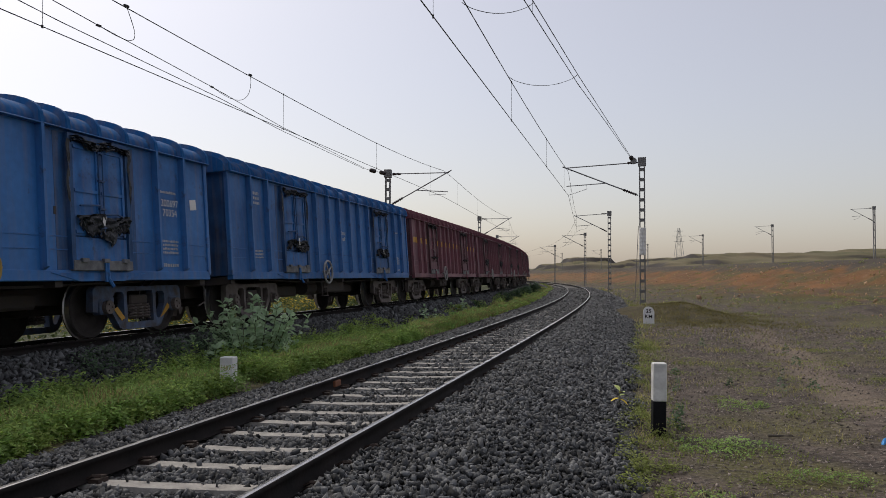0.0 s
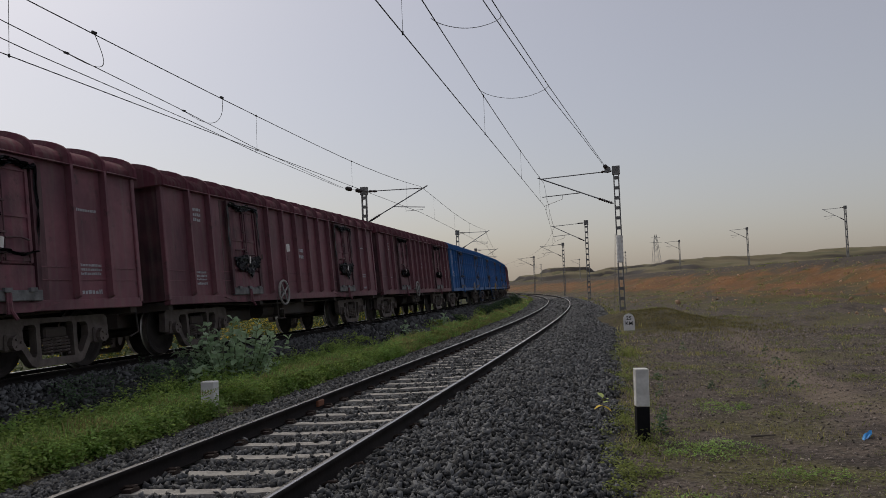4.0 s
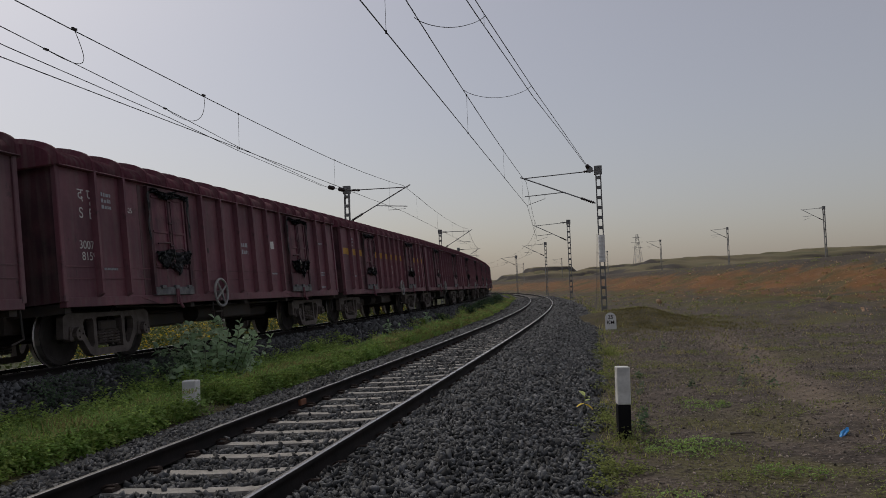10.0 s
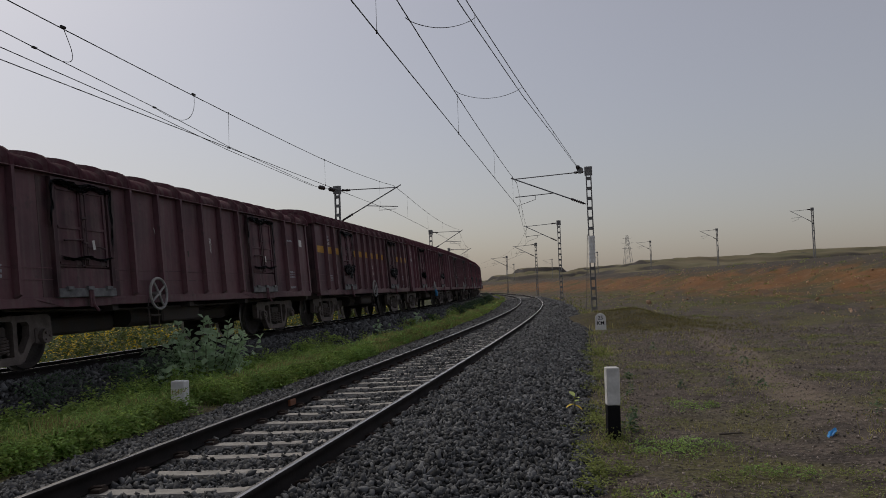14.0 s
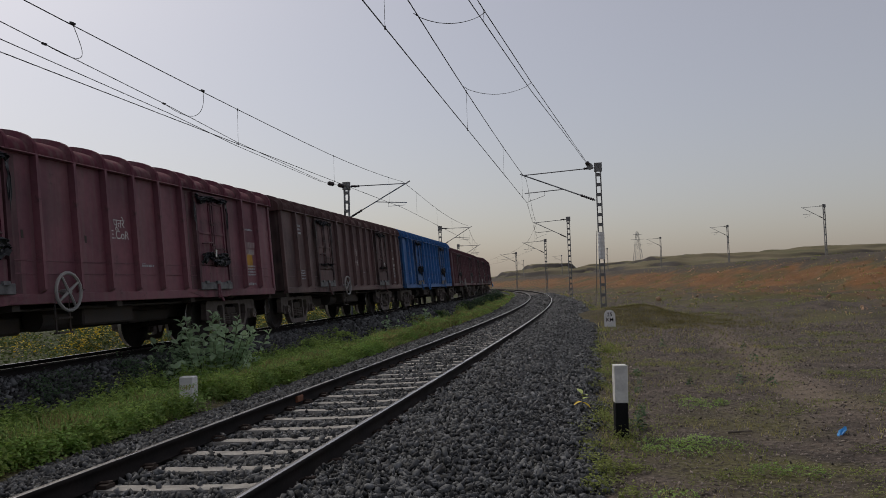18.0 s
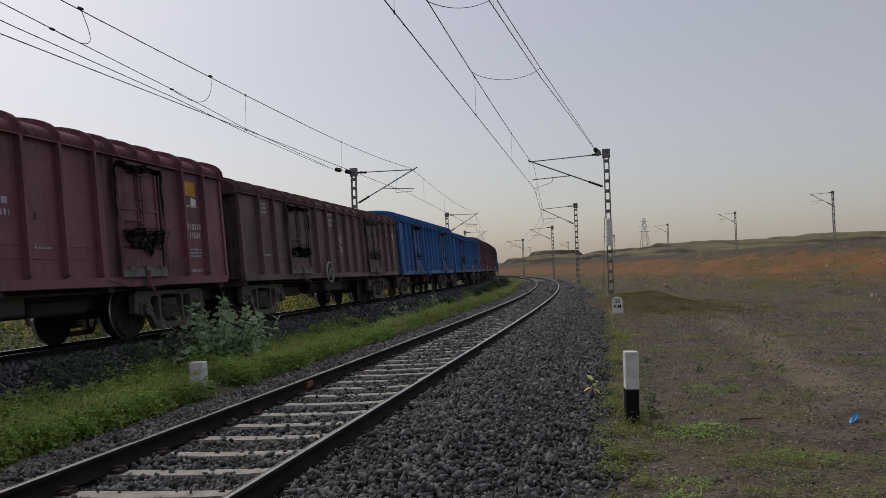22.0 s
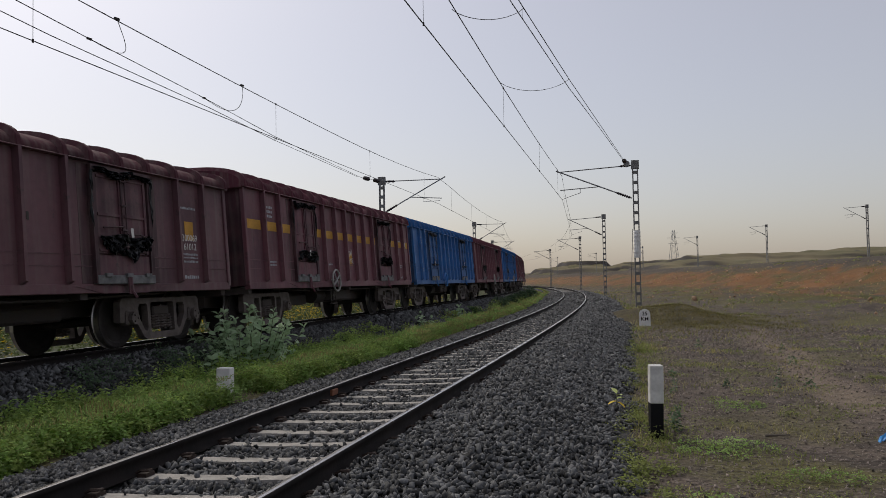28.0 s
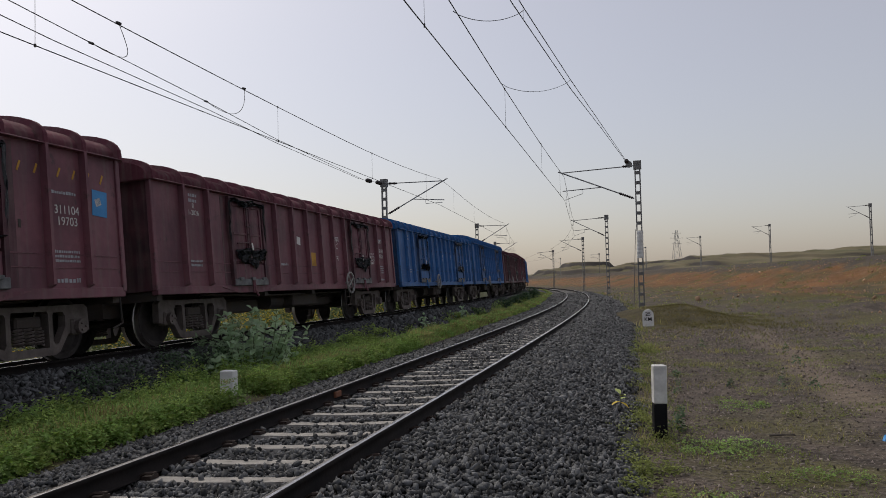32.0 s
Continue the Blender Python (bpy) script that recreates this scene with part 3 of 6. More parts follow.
def sleeper_mesh():
    """A prestressed sleeper, 2.75 m long: deep rail seats, a lower middle."""
    bm = bmesh.new()
    rows = []
    for x, drop in ((-1.375, 0.02), (-1.15, 0.0), (-0.6, 0.0), (-0.3, 0.008), (0.3, 0.008), (0.6, 0.0), (1.15, 0.0), (1.375, 0.02)):
        rows.append([bm.verts.new((x, a, b - (drop if b == 0 else 0))) for a, b in ((-0.125, -0.2), (0.125, -0.2), (0.085, 0.0), (-0.085, 0.0))])
    for a, b in zip(rows[:-1], rows[1:]):
        for k in range(4):
            bm.faces.new((a[k], a[(k + 1) % 4], b[(k + 1) % 4], b[k]))
    bm.faces.new(rows[0][::-1])
    bm.faces.new(rows[-1])
    bmesh.ops.recalc_face_normals(bm, faces=bm.faces)
    return mesh_of("sleeper", bm, M_CONCRETE)


def clip_mesh():
    """Two sprung clips and their pads on one rail seat."""
    bm = bmesh.new()
    for side in (-1, 1):
        box(bm, side * 0.115 - 0.045, side * 0.115 + 0.045, -0.06, 0.06, 0.0, 0.03)
        bent(bm, [(side * 0.06, -0.05, 0.035), (side * 0.11, -0.055, 0.06), (side * 0.15, -0.02, 0.05), (side * 0.14, 0.05, 0.04), (side * 0.07, 0.05, 0.035)], 0.012, 5)
    return mesh_of("rail_clip", bm, M_CLIP)


def railway_track(name, off, z, cant, first, count, label):
    base = empty(name, Matrix.Identity(4), label, "railway track", kind="structure")
    lean_deg = -math.degrees(math.atan(cant / 1.743))
    for side in (-1, 1):
        part("rail", rail_mesh("rail", off + side * 0.8715, z + side * cant / 2), None, base, "steel rail with a polished running band")
    sm, cm = sleeper_mesh(), clip_mesh()
    for k in range(count):
        s = first + k * 0.65
        m = line_pose(s, off, z - 0.165, lean_deg)
        sl = part("sleeper", sm, None, base, m=m @ pose(0, RNG.uniform(-0.015, 0.015), 0, 0, 0, RNG.uniform(-0.5, 0.5)))
        if -6 < s < 26 and off == 0:
            for side in (-1, 1):
                part("rail_clip", cm, None, sl, m=pose(side * 0.8715, 0, 0))
    return base


LEAN = -math.degrees(math.atan(CANT_FAR / 1.743))
near_track = railway_track("railway_track", 0.0, 0.0, CANT, -29.65, 278, "empty curving railway track on concrete sleepers")
far_track = railway_track("railway_track", -GAP, RISE, CANT_FAR, -45.0, 210, "railway track that carries the goods train")
joint = part("rail_mark", slab(-0.04, 0.04, -0.10, 0.10, -0.125, -0.04, 0.01), M_ORANGE, near_track, "orange-painted mark on the rail web", m=line_pose(11.2, -0.8715 + 0.01, -CANT / 2, 0))

# ---- the goods train ----
PITCH, MORE, HALF_L, HALF_W, FLOOR, EAVE, CROWN = 14.5, 1.05, 6.77, 1.58, 1.02, 3.25, 3.74
POSTS = (-5.88, -5.03, -2.13, -1.23, -0.38, 0.47, 1.32, 2.2, 5.03, 5.88)
DOORS = (-3.48, 3.48)


def roof_arc(r_x, z0, z1, n=22):
    return [(r_x * math.cos(math.pi * k / n), z0 + (z1 - z0) * math.sin(math.pi * k / n) ** 0.65) for k in range(n + 1)]


def wagon_meshes():
    """The shared meshes of one covered bogie wagon; its length runs along y."""
    ms = {}
    bm = slab(-HALF_W, HALF_W, -HALF_L, HALF_L, FLOOR, EAVE)
    ms["seam"] = mesh_of("seam", slab(HALF_W - 0.01, HALF_W + 0.012, -HALF_L + 0.05, HALF_L - 0.05, -0.009, 0.009), M_PAINT)
    ms["body"] = mesh_of("body", bm, M_PAINT)
    ms["side_sill"] = mesh_of("side_sill", slab(HALF_W - 0.1, HALF_W + 0.03, -HALF_L, HALF_L, FLOOR - 0.09, FLOOR + 0.07, 0.008), M_PAINT)
    bm = bmesh.new()
    prism(bm, roof_arc(HALF_W + 0.04, EAVE - 0.03, CROWN - 0.03), -HALF_L - 0.14, HALF_L + 0.14)
    ms["roof"] = mesh_of("roof", bm, M_ROOF)
    for p in ms["roof"].polygons:
        p.use_smooth = len(p.vertices) == 4
    bm = bmesh.new()
    outer, inner = roof_arc(HALF_W + 0.115, EAVE - 0.01, CROWN + 0.07), roof_arc(HALF_W + 0.02, EAVE - 0.02, CROWN - 0.04)
    lo = [[bm.verts.new((x, s * w, z)) for x, z in row] for row, w in ((outer, 0.035), (inner, 0.085)) for s in (-1, 1)]
    for a, b in ((0, 1), (1, 3), (3, 2), (2, 0)):
        for k in range(22):
            bm.faces.new((lo[a][k], lo[a][k + 1], lo[b][k + 1], lo[b][k]))
    bmesh.ops.recalc_face_normals(bm, faces=bm.faces)
    ms["roof_rib"] = mesh_of("roof_rib", bm, M_ROOF)
    bm = prism(bmesh.new(), [(HALF_W - 0.01, 0.04), (HALF_W + 0.115, 0.03), (HALF_W + 0.115, -0.03), (HALF_W - 0.01, -0.04)], 0, 1)
    for v in bm.verts:
        v.co = (v.co.x, v.co.z, FLOOR + 0.05 + v.co.y * (EAVE - FLOOR - 0.055))
    for v in bm.verts:
        if v.co.z < 2 and v.co.x > HALF_W:
            v.co.z += 0.07
    ms["side_post"] = mesh_of("side_post", bm, M_PAINT)
    ms["gutter"] = mesh_of("gutter", slab(HALF_W, HALF_W + 0.115, -HALF_L - 0.03, HALF_L + 0.03, EAVE - 0.028, EAVE - 0.008, 0.006), M_PAINT)
    ms["corner_post"] = mesh_of("corner_post", slab(HALF_W - 0.06, HALF_W + 0.04, -0.06, 0.04, FLOOR, EAVE, 0.012), M_PAINT)
    ms["door_surround"] = mesh_of("door_surround", slab(HALF_W - 0.01, HALF_W + 0.004, -0.97, 0.97, FLOOR + 0.08, EAVE - 0.06), M_DOOR)
    # door: two leaves, frame bars, lock gear
    ms["door_frame"] = mesh_of("door_frame", prism(bmesh.new(), [(-0.74, 1.1), (-0.65, 1.1), (-0.65, 3.10), (0.65, 3.10), (0.65, 1.1), (0.74, 1.1), (0.74, 3.19), (-0.74, 3.19)], HALF_W, HALF_W + 0.085, "x"), M_DOOR)
    bm = slab(HALF_W + 0.005, HALF_W + 0.045, -0.62, -0.015, 1.62, 3.08, 0.01)
    for z in (1.66, 2.3, 2.98):
        box(bm, HALF_W + 0.04, HALF_W + 0.065, -0.6, -0.03, z, z + 0.05)
    box(bm, HALF_W + 0.04, HALF_W + 0.07, -0.09, -0.03, 1.64, 3.05)
    ms["door_leaf"] = mesh_of("door_leaf", bm, M_DOOR)
    bm = slab(HALF_W + 0.005, HALF_W + 0.055, -0.64, 0.64, 1.22, 1.60, 0.01)
    ms["flap_door"] = mesh_of("flap_door", bm, M_DOOR)
    bm = slab(HALF_W - 0.02, HALF_W + 0.10, -0.72, 0.72, 1.08, 1.24, 0.01)
    for k in (-0.5, 0, 0.5):
        box(bm, HALF_W + 0.09, HALF_W + 0.14, k - 0.07, k + 0.07, 1.21, 1.27)
    ms["door_threshold"] = mesh_of("door_threshold", bm, M_WORN)
    ms["flare"] = mesh_of("flare", prism(bmesh.new(), [(-1.15, FLOOR + 0.03), (1.15, FLOOR + 0.03), (0.55, FLOOR - 0.10), (-0.55, FLOOR - 0.10)], HALF_W - 0.03, HALF_W + 0.045, "x"), M_DOOR)
    bm = bmesh.new()
    for y in (-0.05, 0.05):
        tube(bm, (HALF_W + 0.085, y, 1.66), (HALF_W + 0.085, y, 3.05), 0.011, n=6)
    for z in (1.75, 2.05, 2.5, 2.95):
        box(bm, HALF_W + 0.05, HALF_W + 0.105, -0.075, 0.075, z, z + 0.03)
    bent(bm, [(HALF_W + 0.1, -0.05, 2.12), (HALF_W + 0.13, -0.3, 2.1), (HALF_W + 0.11, -0.55, 2.08)], 0.016)
    bent(bm, [(HALF_W + 0.1, 0.05, 1.98), (HALF_W + 0.13, 0.3, 2.0), (HALF_W + 0.11, 0.5, 1.96)], 0.016)
    ms["lock_gear"] = mesh_of("lock_gear", bm, M_DOOR)
    bm = bmesh.new()
    bent(bm, [(HALF_W + 0.12, 0.02, 1.2), (HALF_W + 0.13, 0.03, 0.95), (HALF_W + 0.16, 0.1, 0.82)], 0.028, 6)
    box(bm, HALF_W + 0.105, HALF_W + 0.13, -0.035, 0.065, 0.9, 1.2)
    ms["drop_lever"] = mesh_of("drop_lever", bm, M_DOOR)
    for v in range(3):
        r = np.random.default_rng(40 + v)
        bm = bmesh.new()
        # torn sheet remains: a crumpled roll over the door and rags at the flap
        for y0, y1, z0, drop, tuck in ((-0.72, 0.72, 3.14, 0.16, 0.05), (-0.60, 0.66, 1.80 + 0.08 * v, (0.07, 0.30, 0.42)[v], 0.05), (-0.78, -0.71, 3.1, 1.3, 0.02), (0.70, 0.77, 3.1, 1.4, 0.02)):
            ny, nz = max(3, int((y1 - y0) * 30)), 9
            ph = r.uniform(0, math.tau, 6)
            grid = []
            for i in range(ny + 1):
                u = (y1 - y0) * i / ny
                fall = drop * (0.75 + 0.22 * math.sin(5 * u + ph[0]) + 0.14 * math.sin(13 * u + ph[1]) + r.uniform(-0.12, 0.12))
                fold = lambda k: 0.5 + 0.3 * math.sin(17 * u + 5 * k + ph[2]) + 0.25 * math.sin(31 * u - 9 * k + ph[3]) + 0.2 * math.sin(22 * k + 8 * u + ph[4])
                grid.append([bm.verts.new((HALF_W + 0.075 + tuck * 1.5 * fold(j / nz) + r.uniform(-0.006, 0.006), y0 + u + 0.02 * math.sin(9 * j / nz + ph[5]), z0 + 0.025 * math.sin(9 * u + ph[5]) - fall * j / nz)) for j in range(nz + 1)])
            for i in range(ny):
                for j in range(nz):
                    bm.faces.new((grid[i][j], grid[i + 1][j], grid[i + 1][j + 1], grid[i][j + 1]))
        bmesh.ops.solidify(bm, geom=bm.faces[:], thickness=0.012)
        ms[f"torn_sheet{v}"] = mesh_of("torn_sheet", bm, M_SHEET)
    # under-frame
    bm = slab(-0.45, 0.45, -HALF_L, HALF_L, 0.60, FLOOR - 0.05)
    box(bm, -0.7, 0.7, -3.3, -1.5, 0.50, 0.80, 0.04)
    box(bm, -0.6, 0.6, 1.7, 3.2, 0.54, 0.80, 0.04)
    box(bm, -1.2, 1.2, -0.6, 0.9, 0.56, 0.90, 0.03)
    for y in (-HALF_L + 0.15, -2.6, 0, 2.6, HALF_L - 0.15):
        box(bm, -HALF_W + 0.06, HALF_W - 0.06, y - 0.08, y + 0.08, 0.84, FLOOR - 0.02)
    ms["underframe"] = mesh_of("underframe", bm, M_GRIME)
    bm = tube(bmesh.new(), (0.75, -1.3, 0.72), (0.75, 0.2, 0.72), 0.2, n=14)
    box(bm, 0.55, 0.6, 0.2, 1.6, 0.68, 0.76)
    bent(bm, [(1.3, -5.0, 0.93), (1.3, -2.2, 0.86), (1.3, 2.2, 0.86), (1.3, 5.0, 0.93)], 0.022)
    ms["brake_gear"] = mesh_of("brake_gear", bm, M_GRIME)
    bm = bmesh.new()
    box(bm, -0.14, 0.14, HALF_L, HALF_L + 0.3, 0.95, 1.2)
    box(bm, -0.11, 0.11, HALF_L + 0.3, HALF_L + 0.52, 0.9, 1.24, 0.03)
    ms["coupler"] = mesh_of("coupler", bm, M_GRIME)
    ms["air_hose"] = mesh_of("air_hose", bent(bmesh.new(), [(0.45, HALF_L - 0.1, 1.0), (0.5, HALF_L + 0.2, 0.75), (0.4, HALF_L + 0.45, 0.68)], 0.03), M_BLACK)
    # thin end-wall plate that carries the wagon gap's shade and some grime as colour
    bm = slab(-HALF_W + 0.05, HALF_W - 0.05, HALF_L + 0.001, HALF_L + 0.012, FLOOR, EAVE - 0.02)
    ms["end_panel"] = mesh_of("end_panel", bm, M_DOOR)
    bm = bmesh.new()
    for x in (0.62, 1.22):
        tube(bm, (x, HALF_L + 0.11, 1.1), (x, HALF_L + 0.11, 3.1), 0.014, n=5)
    for k in range(6):
        tube(bm, (0.62, HALF_L + 0.11, 1.3 + k * 0.33), (1.22, HALF_L + 0.11, 1.3 + k * 0.33), 0.012, n=5)
    ms["end_ladder"] = mesh_of("end_ladder", bm, M_PAINT)
    bm = bmesh.new()
    bent(bm, [(1.25, HALF_L, 0.98), (1.25, HALF_L + 0.32, 0.98), (1.25, HALF_L + 0.36, 0.5), (1.25, HALF_L + 0.1, 0.42)], 0.018)
    ms["end_step"] = mesh_of("end_step", bm, M_GRIME)
    # brake hand wheel and its foot step
    bm = bmesh.new()
    n = 18
    pts = [(HALF_W + 0.16, 0.30 * math.cos(k * math.tau / n), 1.10 + 0.30 * math.sin(k * math.tau / n)) for k in range(n + 1)]
    bent(bm, pts, 0.028, 6)
    for k in range(4):
        a = math.tau * (k + 0.35) / 4
        tube(bm, (HALF_W + 0.16, 0, 1.10), (HALF_W + 0.16, 0.29 * math.cos(a), 1.10 + 0.29 * math.sin(a)), 0.028, 0.02, n=6)
    tube(bm, (HALF_W - 0.3, 0, 1.10), (HALF_W + 0.19, 0, 1.10), 0.045, n=8)
    ms["hand_wheel"] = mesh_of("hand_wheel", bm, M_PAINT)
    bm = bmesh.new()
    for y in (-0.17, 0.17):
        tube(bm, (HALF_W + 0.02, y, FLOOR), (HALF_W + 0.02, y, 0.45), 0.016, n=5)
    for z in (0.45, 0.68):
        box(bm, HALF_W - 0.03, HALF_W + 0.07, -0.17, 0.17, z, z + 0.03)
    ms["foot_step"] = mesh_of("foot_step", bm, M_GRIME)
    # bogie side frame: cast frame with two triangular windows and a spring nest
    outline = [(-1.27, 0.80), (-1.19, 0.86), (-0.6, 0.85), (0.6, 0.85), (1.19, 0.86), (1.27, 0.80), (1.29, 0.44), (1.17, 0.42), (1.14, 0.63), (0.86, 0.63), (0.85, 0.42), (0.79, 0.39), (0.60, 0.14), (0.50, 0.10), (-0.50, 0.10), (-0.60, 0.14), (-0.79, 0.39), (-0.85, 0.42), (-0.86, 0.63), (-1.14, 0.63), (-1.17, 0.42), (-1.29, 0.44)]
    window = [(0.50, 0.75), (0.70, 0.75), (0.75, 0.69), (0.74, 0.52), (0.58, 0.27), (0.51, 0.25), (0.47, 0.31), (0.47, 0.71)]
    bm = holed(outline, [window, [(-a, b) for a, b in window], [(-0.35, 0.77), (0.35, 0.77), (0.38, 0.73), (0.38, 0.22), (-0.38, 0.22), (-0.38, 0.73)]], 1.06, 1.19)
    for y in (-1.0, 1.0):
        box(bm, 1.04, 1.23, y - 0.135, y + 0.135, 0.38, 0.64, 0.03)
    ms["side_frame"] = mesh_of("side_frame", bm, M_BOGIE)
    bm = bmesh.new()
    tube(bm, (1.2, 0, 0.5), (1.31, 0, 0.5), 0.115, n=12)
    for k in range(3):
        a = k * math.tau / 3
        tube(bm, (1.3, 0.06 * math.cos(a), 0.5 + 0.06 * math.sin(a)), (1.335, 0.06 * math.cos(a), 0.5 + 0.06 * math.sin(a)), 0.02, n=6)
    ms["axle_box"] = mesh_of("axle_box", bm, M_BOGIE)
    bm = bmesh.new()
    for y in (-0.2, 0.0, 0.2):
        turns, k = 5, 10
        pts = [(1.13 + 0.085 * math.cos(i * math.tau / k), y + 0.085 * math.sin(i * math.tau / k), 0.27 + 0.25 * i / (turns * k)) for i in range(turns * k + 1)]
        bent(bm, pts, 0.018, 4)
    ms["spring_nest"] = mesh_of("spring_nest", bm, M_BOGIE)
    ms["bolster"] = mesh_of("bolster", slab(-1.17, 1.17, -0.26, 0.26, 0.52, 0.70, 0.03), M_GRIME)
    bm = bmesh.new()
    prof = [(0.0, 0.10), (0.10, 0.10), (0.13, 0.055), (0.38, 0.03), (0.42, 0.075), (0.485, 0.075), (0.50, 0.06), (0.505, -0.03), (0.53, -0.04), (0.53, -0.06), (0.42, -0.065), (0.38, -0.02), (0.1, -0.03), (0.0, -0.03)]
    n = 28
    rows = [[bm.verts.new((0.84 + h, r * math.cos(k * math.tau / n), r * math.sin(k * math.tau / n))) for k in range(n)] for r, h in prof[1:-1]]
    for i, (a, b) in enumerate(zip(rows[:-1], rows[1:])):
        for k in range(n):
            f = bm.faces.new((a[k], a[(k + 1) % n], b[(k + 1) % n], b[k]))
            f.material_index = 1 if i in (5, 6) else 0
    bm.faces.new(rows[0])
    bm.faces.new(rows[-1][::-1])
    bmesh.ops.recalc_face_normals(bm, faces=bm.faces)
    far = bmesh.ops.duplicate(bm, geom=bm.verts[:] + bm.edges[:] + bm.faces[:])["geom"]
    bmesh.ops.rotate(bm, verts=[g for g in far if isinstance(g, bmesh.types.BMVert)], cent=(0, 0, 0), matrix=Matrix.Rotation(math.pi, 3, "Z"))
    tube(bm, (-1.2, 0, 0), (1.2, 0, 0), 0.075, n=10)
    ms["wheelset"] = mesh_of("wheelset", bm, [M_WHEEL, M_TREAD])
    return ms


PAINTED = ("body", "weld_seam", "side_sill", "roof", "roof_rib", "side_post", "gutter", "corner_post", "door_frame", "door_leaf", "flap_door", "flare", "door_surround", "lock_gear", "drop_lever", "end_ladder", "end_panel")
TURN_ROUND = pose(0, 0, 0, 0, 0, 180)


def wagon(ms, m, label):
    w = empty("goods_wagon", m, label, "goods wagon", "wagons of the goods train")
    part("body", ms["body"], None, w)
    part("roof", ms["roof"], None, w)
    part("underframe", ms["underframe"], None, w)
    part("brake_gear", ms["brake_gear"], None, w)
    for rot in (Matrix.Identity(4), TURN_ROUND):
        for z in (1.40, 1.60):
            part("weld_seam", ms["seam"], None, w, m=rot @ pose(0, 0, z))
        part("coupler", ms["coupler"], None, w, m=rot)
        part("air_hose", ms["air_hose"], None, w, m=rot)
        part("side_sill", ms["side_sill"], None, w, m=rot)
        part("gutter", ms["gutter"], None, w, m=rot)
        part("end_ladder", ms["end_ladder"], None, w, m=rot)
        part("end_step", ms["end_step"], None, w, m=rot)
        part("end_panel", ms["end_panel"], None, w, "grimy end wall with the wagon gap's shade painted in", m=rot)
        for y in POSTS:
            part("side_post", ms["side_post"], None, w, m=rot @ pose(0, y, 0))
        for y in (-HALF_L, HALF_L):
            part("corner_post", ms["corner_post"], None, w, m=rot @ pose(0, y + (0.02 if y < 0 else 0), 0))
    for y in sorted((*POSTS, *(d + e for d in DOORS for e in (-0.72, 0.0, 0.72)), -HALF_L, HALF_L)):
        part("roof_rib", ms["roof_rib"], None, w, m=pose(0, y, 0))
    for i, y in enumerate(DOORS):
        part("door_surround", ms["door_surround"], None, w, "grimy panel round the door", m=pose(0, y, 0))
        d = part("door", ms["door_frame"], None, w, m=pose(0, y, 0))
        part("door_leaf", ms["door_leaf"], None, d)
        part("door_leaf", ms["door_leaf"], None, d, m=pose(0, 0.635, 0))
        part("flap_door", ms["flap_door"], None, d)
        part("door_threshold", ms["door_threshold"], None, d, "worn bare steel threshold")
        part("lock_gear", ms["lock_gear"], None, d)
        part("drop_lever", ms["drop_lever"], None, d)
        part("torn_sheet", ms["torn_sheet0"], None, d, "torn tarred sheet")
        part("flare", ms["flare"], None, w, m=pose(0, y, 0))
    part("hand_wheel", ms["hand_wheel"], None, w, "brake hand wheel with spokes", m=pose(0, -1.68, 0))
    part("foot_step", ms["foot_step"], None, w, m=pose(0, -1.68, 0))
    for y in (-5.05, 5.05):
        b = part("bogie", ms["bolster"], None, w, "cast-steel bogie", m=pose(0, y, 0))
        for rot in (Matrix.Identity(4), TURN_ROUND):
            part("side_frame", ms["side_frame"], None, b, m=rot)
            part("spring_nest", ms["spring_nest"], None, b, m=rot)
            for a in (-1.0, 1.0):
                part("axle_box", ms["axle_box"], None, b, m=rot @ pose(0, a, 0))
        for a in (-1.0, 1.0):
            part("wheelset", ms["wheelset"], None, b, m=pose(0, a, 0.5))
    return w


# number of a wagon from the one abreast of the camera at the start: paint
PAINT = {-1: BLUE, 0: BLUE, 1: BLUE, 15: BLUE, 18: BLUE, 19: BLUE, 23: BLUE, 25: BLUE, 28: BLUE, 29: BLUE, -7: BLUE, 20: BROWN, 16: BROWN, 14: RED_DARK, 13: RED_DARK, 27: RED_DARK, 33: RED, 10: RED_DARK, 12: RED_DARK}
STRIPED = (-2, 8, 12, 22, 26)
FIRST, LAST = -10, 32
LOW_BUILT = {13: 0.93, 14: 0.93, 18: 0.93, 20: 0.91, 27: 0.92, 29: 0.93, 30: 0.91}  # an older type: lower and longer, with its height's share


def before(n):
    """Metres from the front of wagon 0 back to the front of wagon n."""
    return PITCH * n + MORE * sum(k < n for k in LOW_BUILT)


def half_of(n):
    return HALF_L + (MORE / 2 if n in LOW_BUILT else 0)


MESHES = wagon_meshes()
TRAIN = {}


def paint_wagon(w, colour, n):
    r = np.random.default_rng(100 + n)
    c = np.array(colour) * r.uniform(0.88, 1.12)
    for ob in w.children_recursive:
        kind = ob.name.split(".")[0]
        # 0.45 on the end plates paints in the shade between wagons, with dirt
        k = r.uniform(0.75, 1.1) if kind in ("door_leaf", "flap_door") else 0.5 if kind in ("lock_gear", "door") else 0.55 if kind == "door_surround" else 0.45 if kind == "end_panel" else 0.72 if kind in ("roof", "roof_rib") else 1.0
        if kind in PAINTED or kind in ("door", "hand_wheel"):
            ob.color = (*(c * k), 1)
        if kind == "torn_sheet":
            ob.data = MESHES[f"torn_sheet{(n + len(ob.name)) % 3}"]
        if kind == "hand_wheel":
            ob.color = (0.4, 0.27, 0.05, 1) if n == 0 else (*(c * 1.3), 1) if n in (15, 19, 25) else (0.32, 0.31, 0.30, 1)


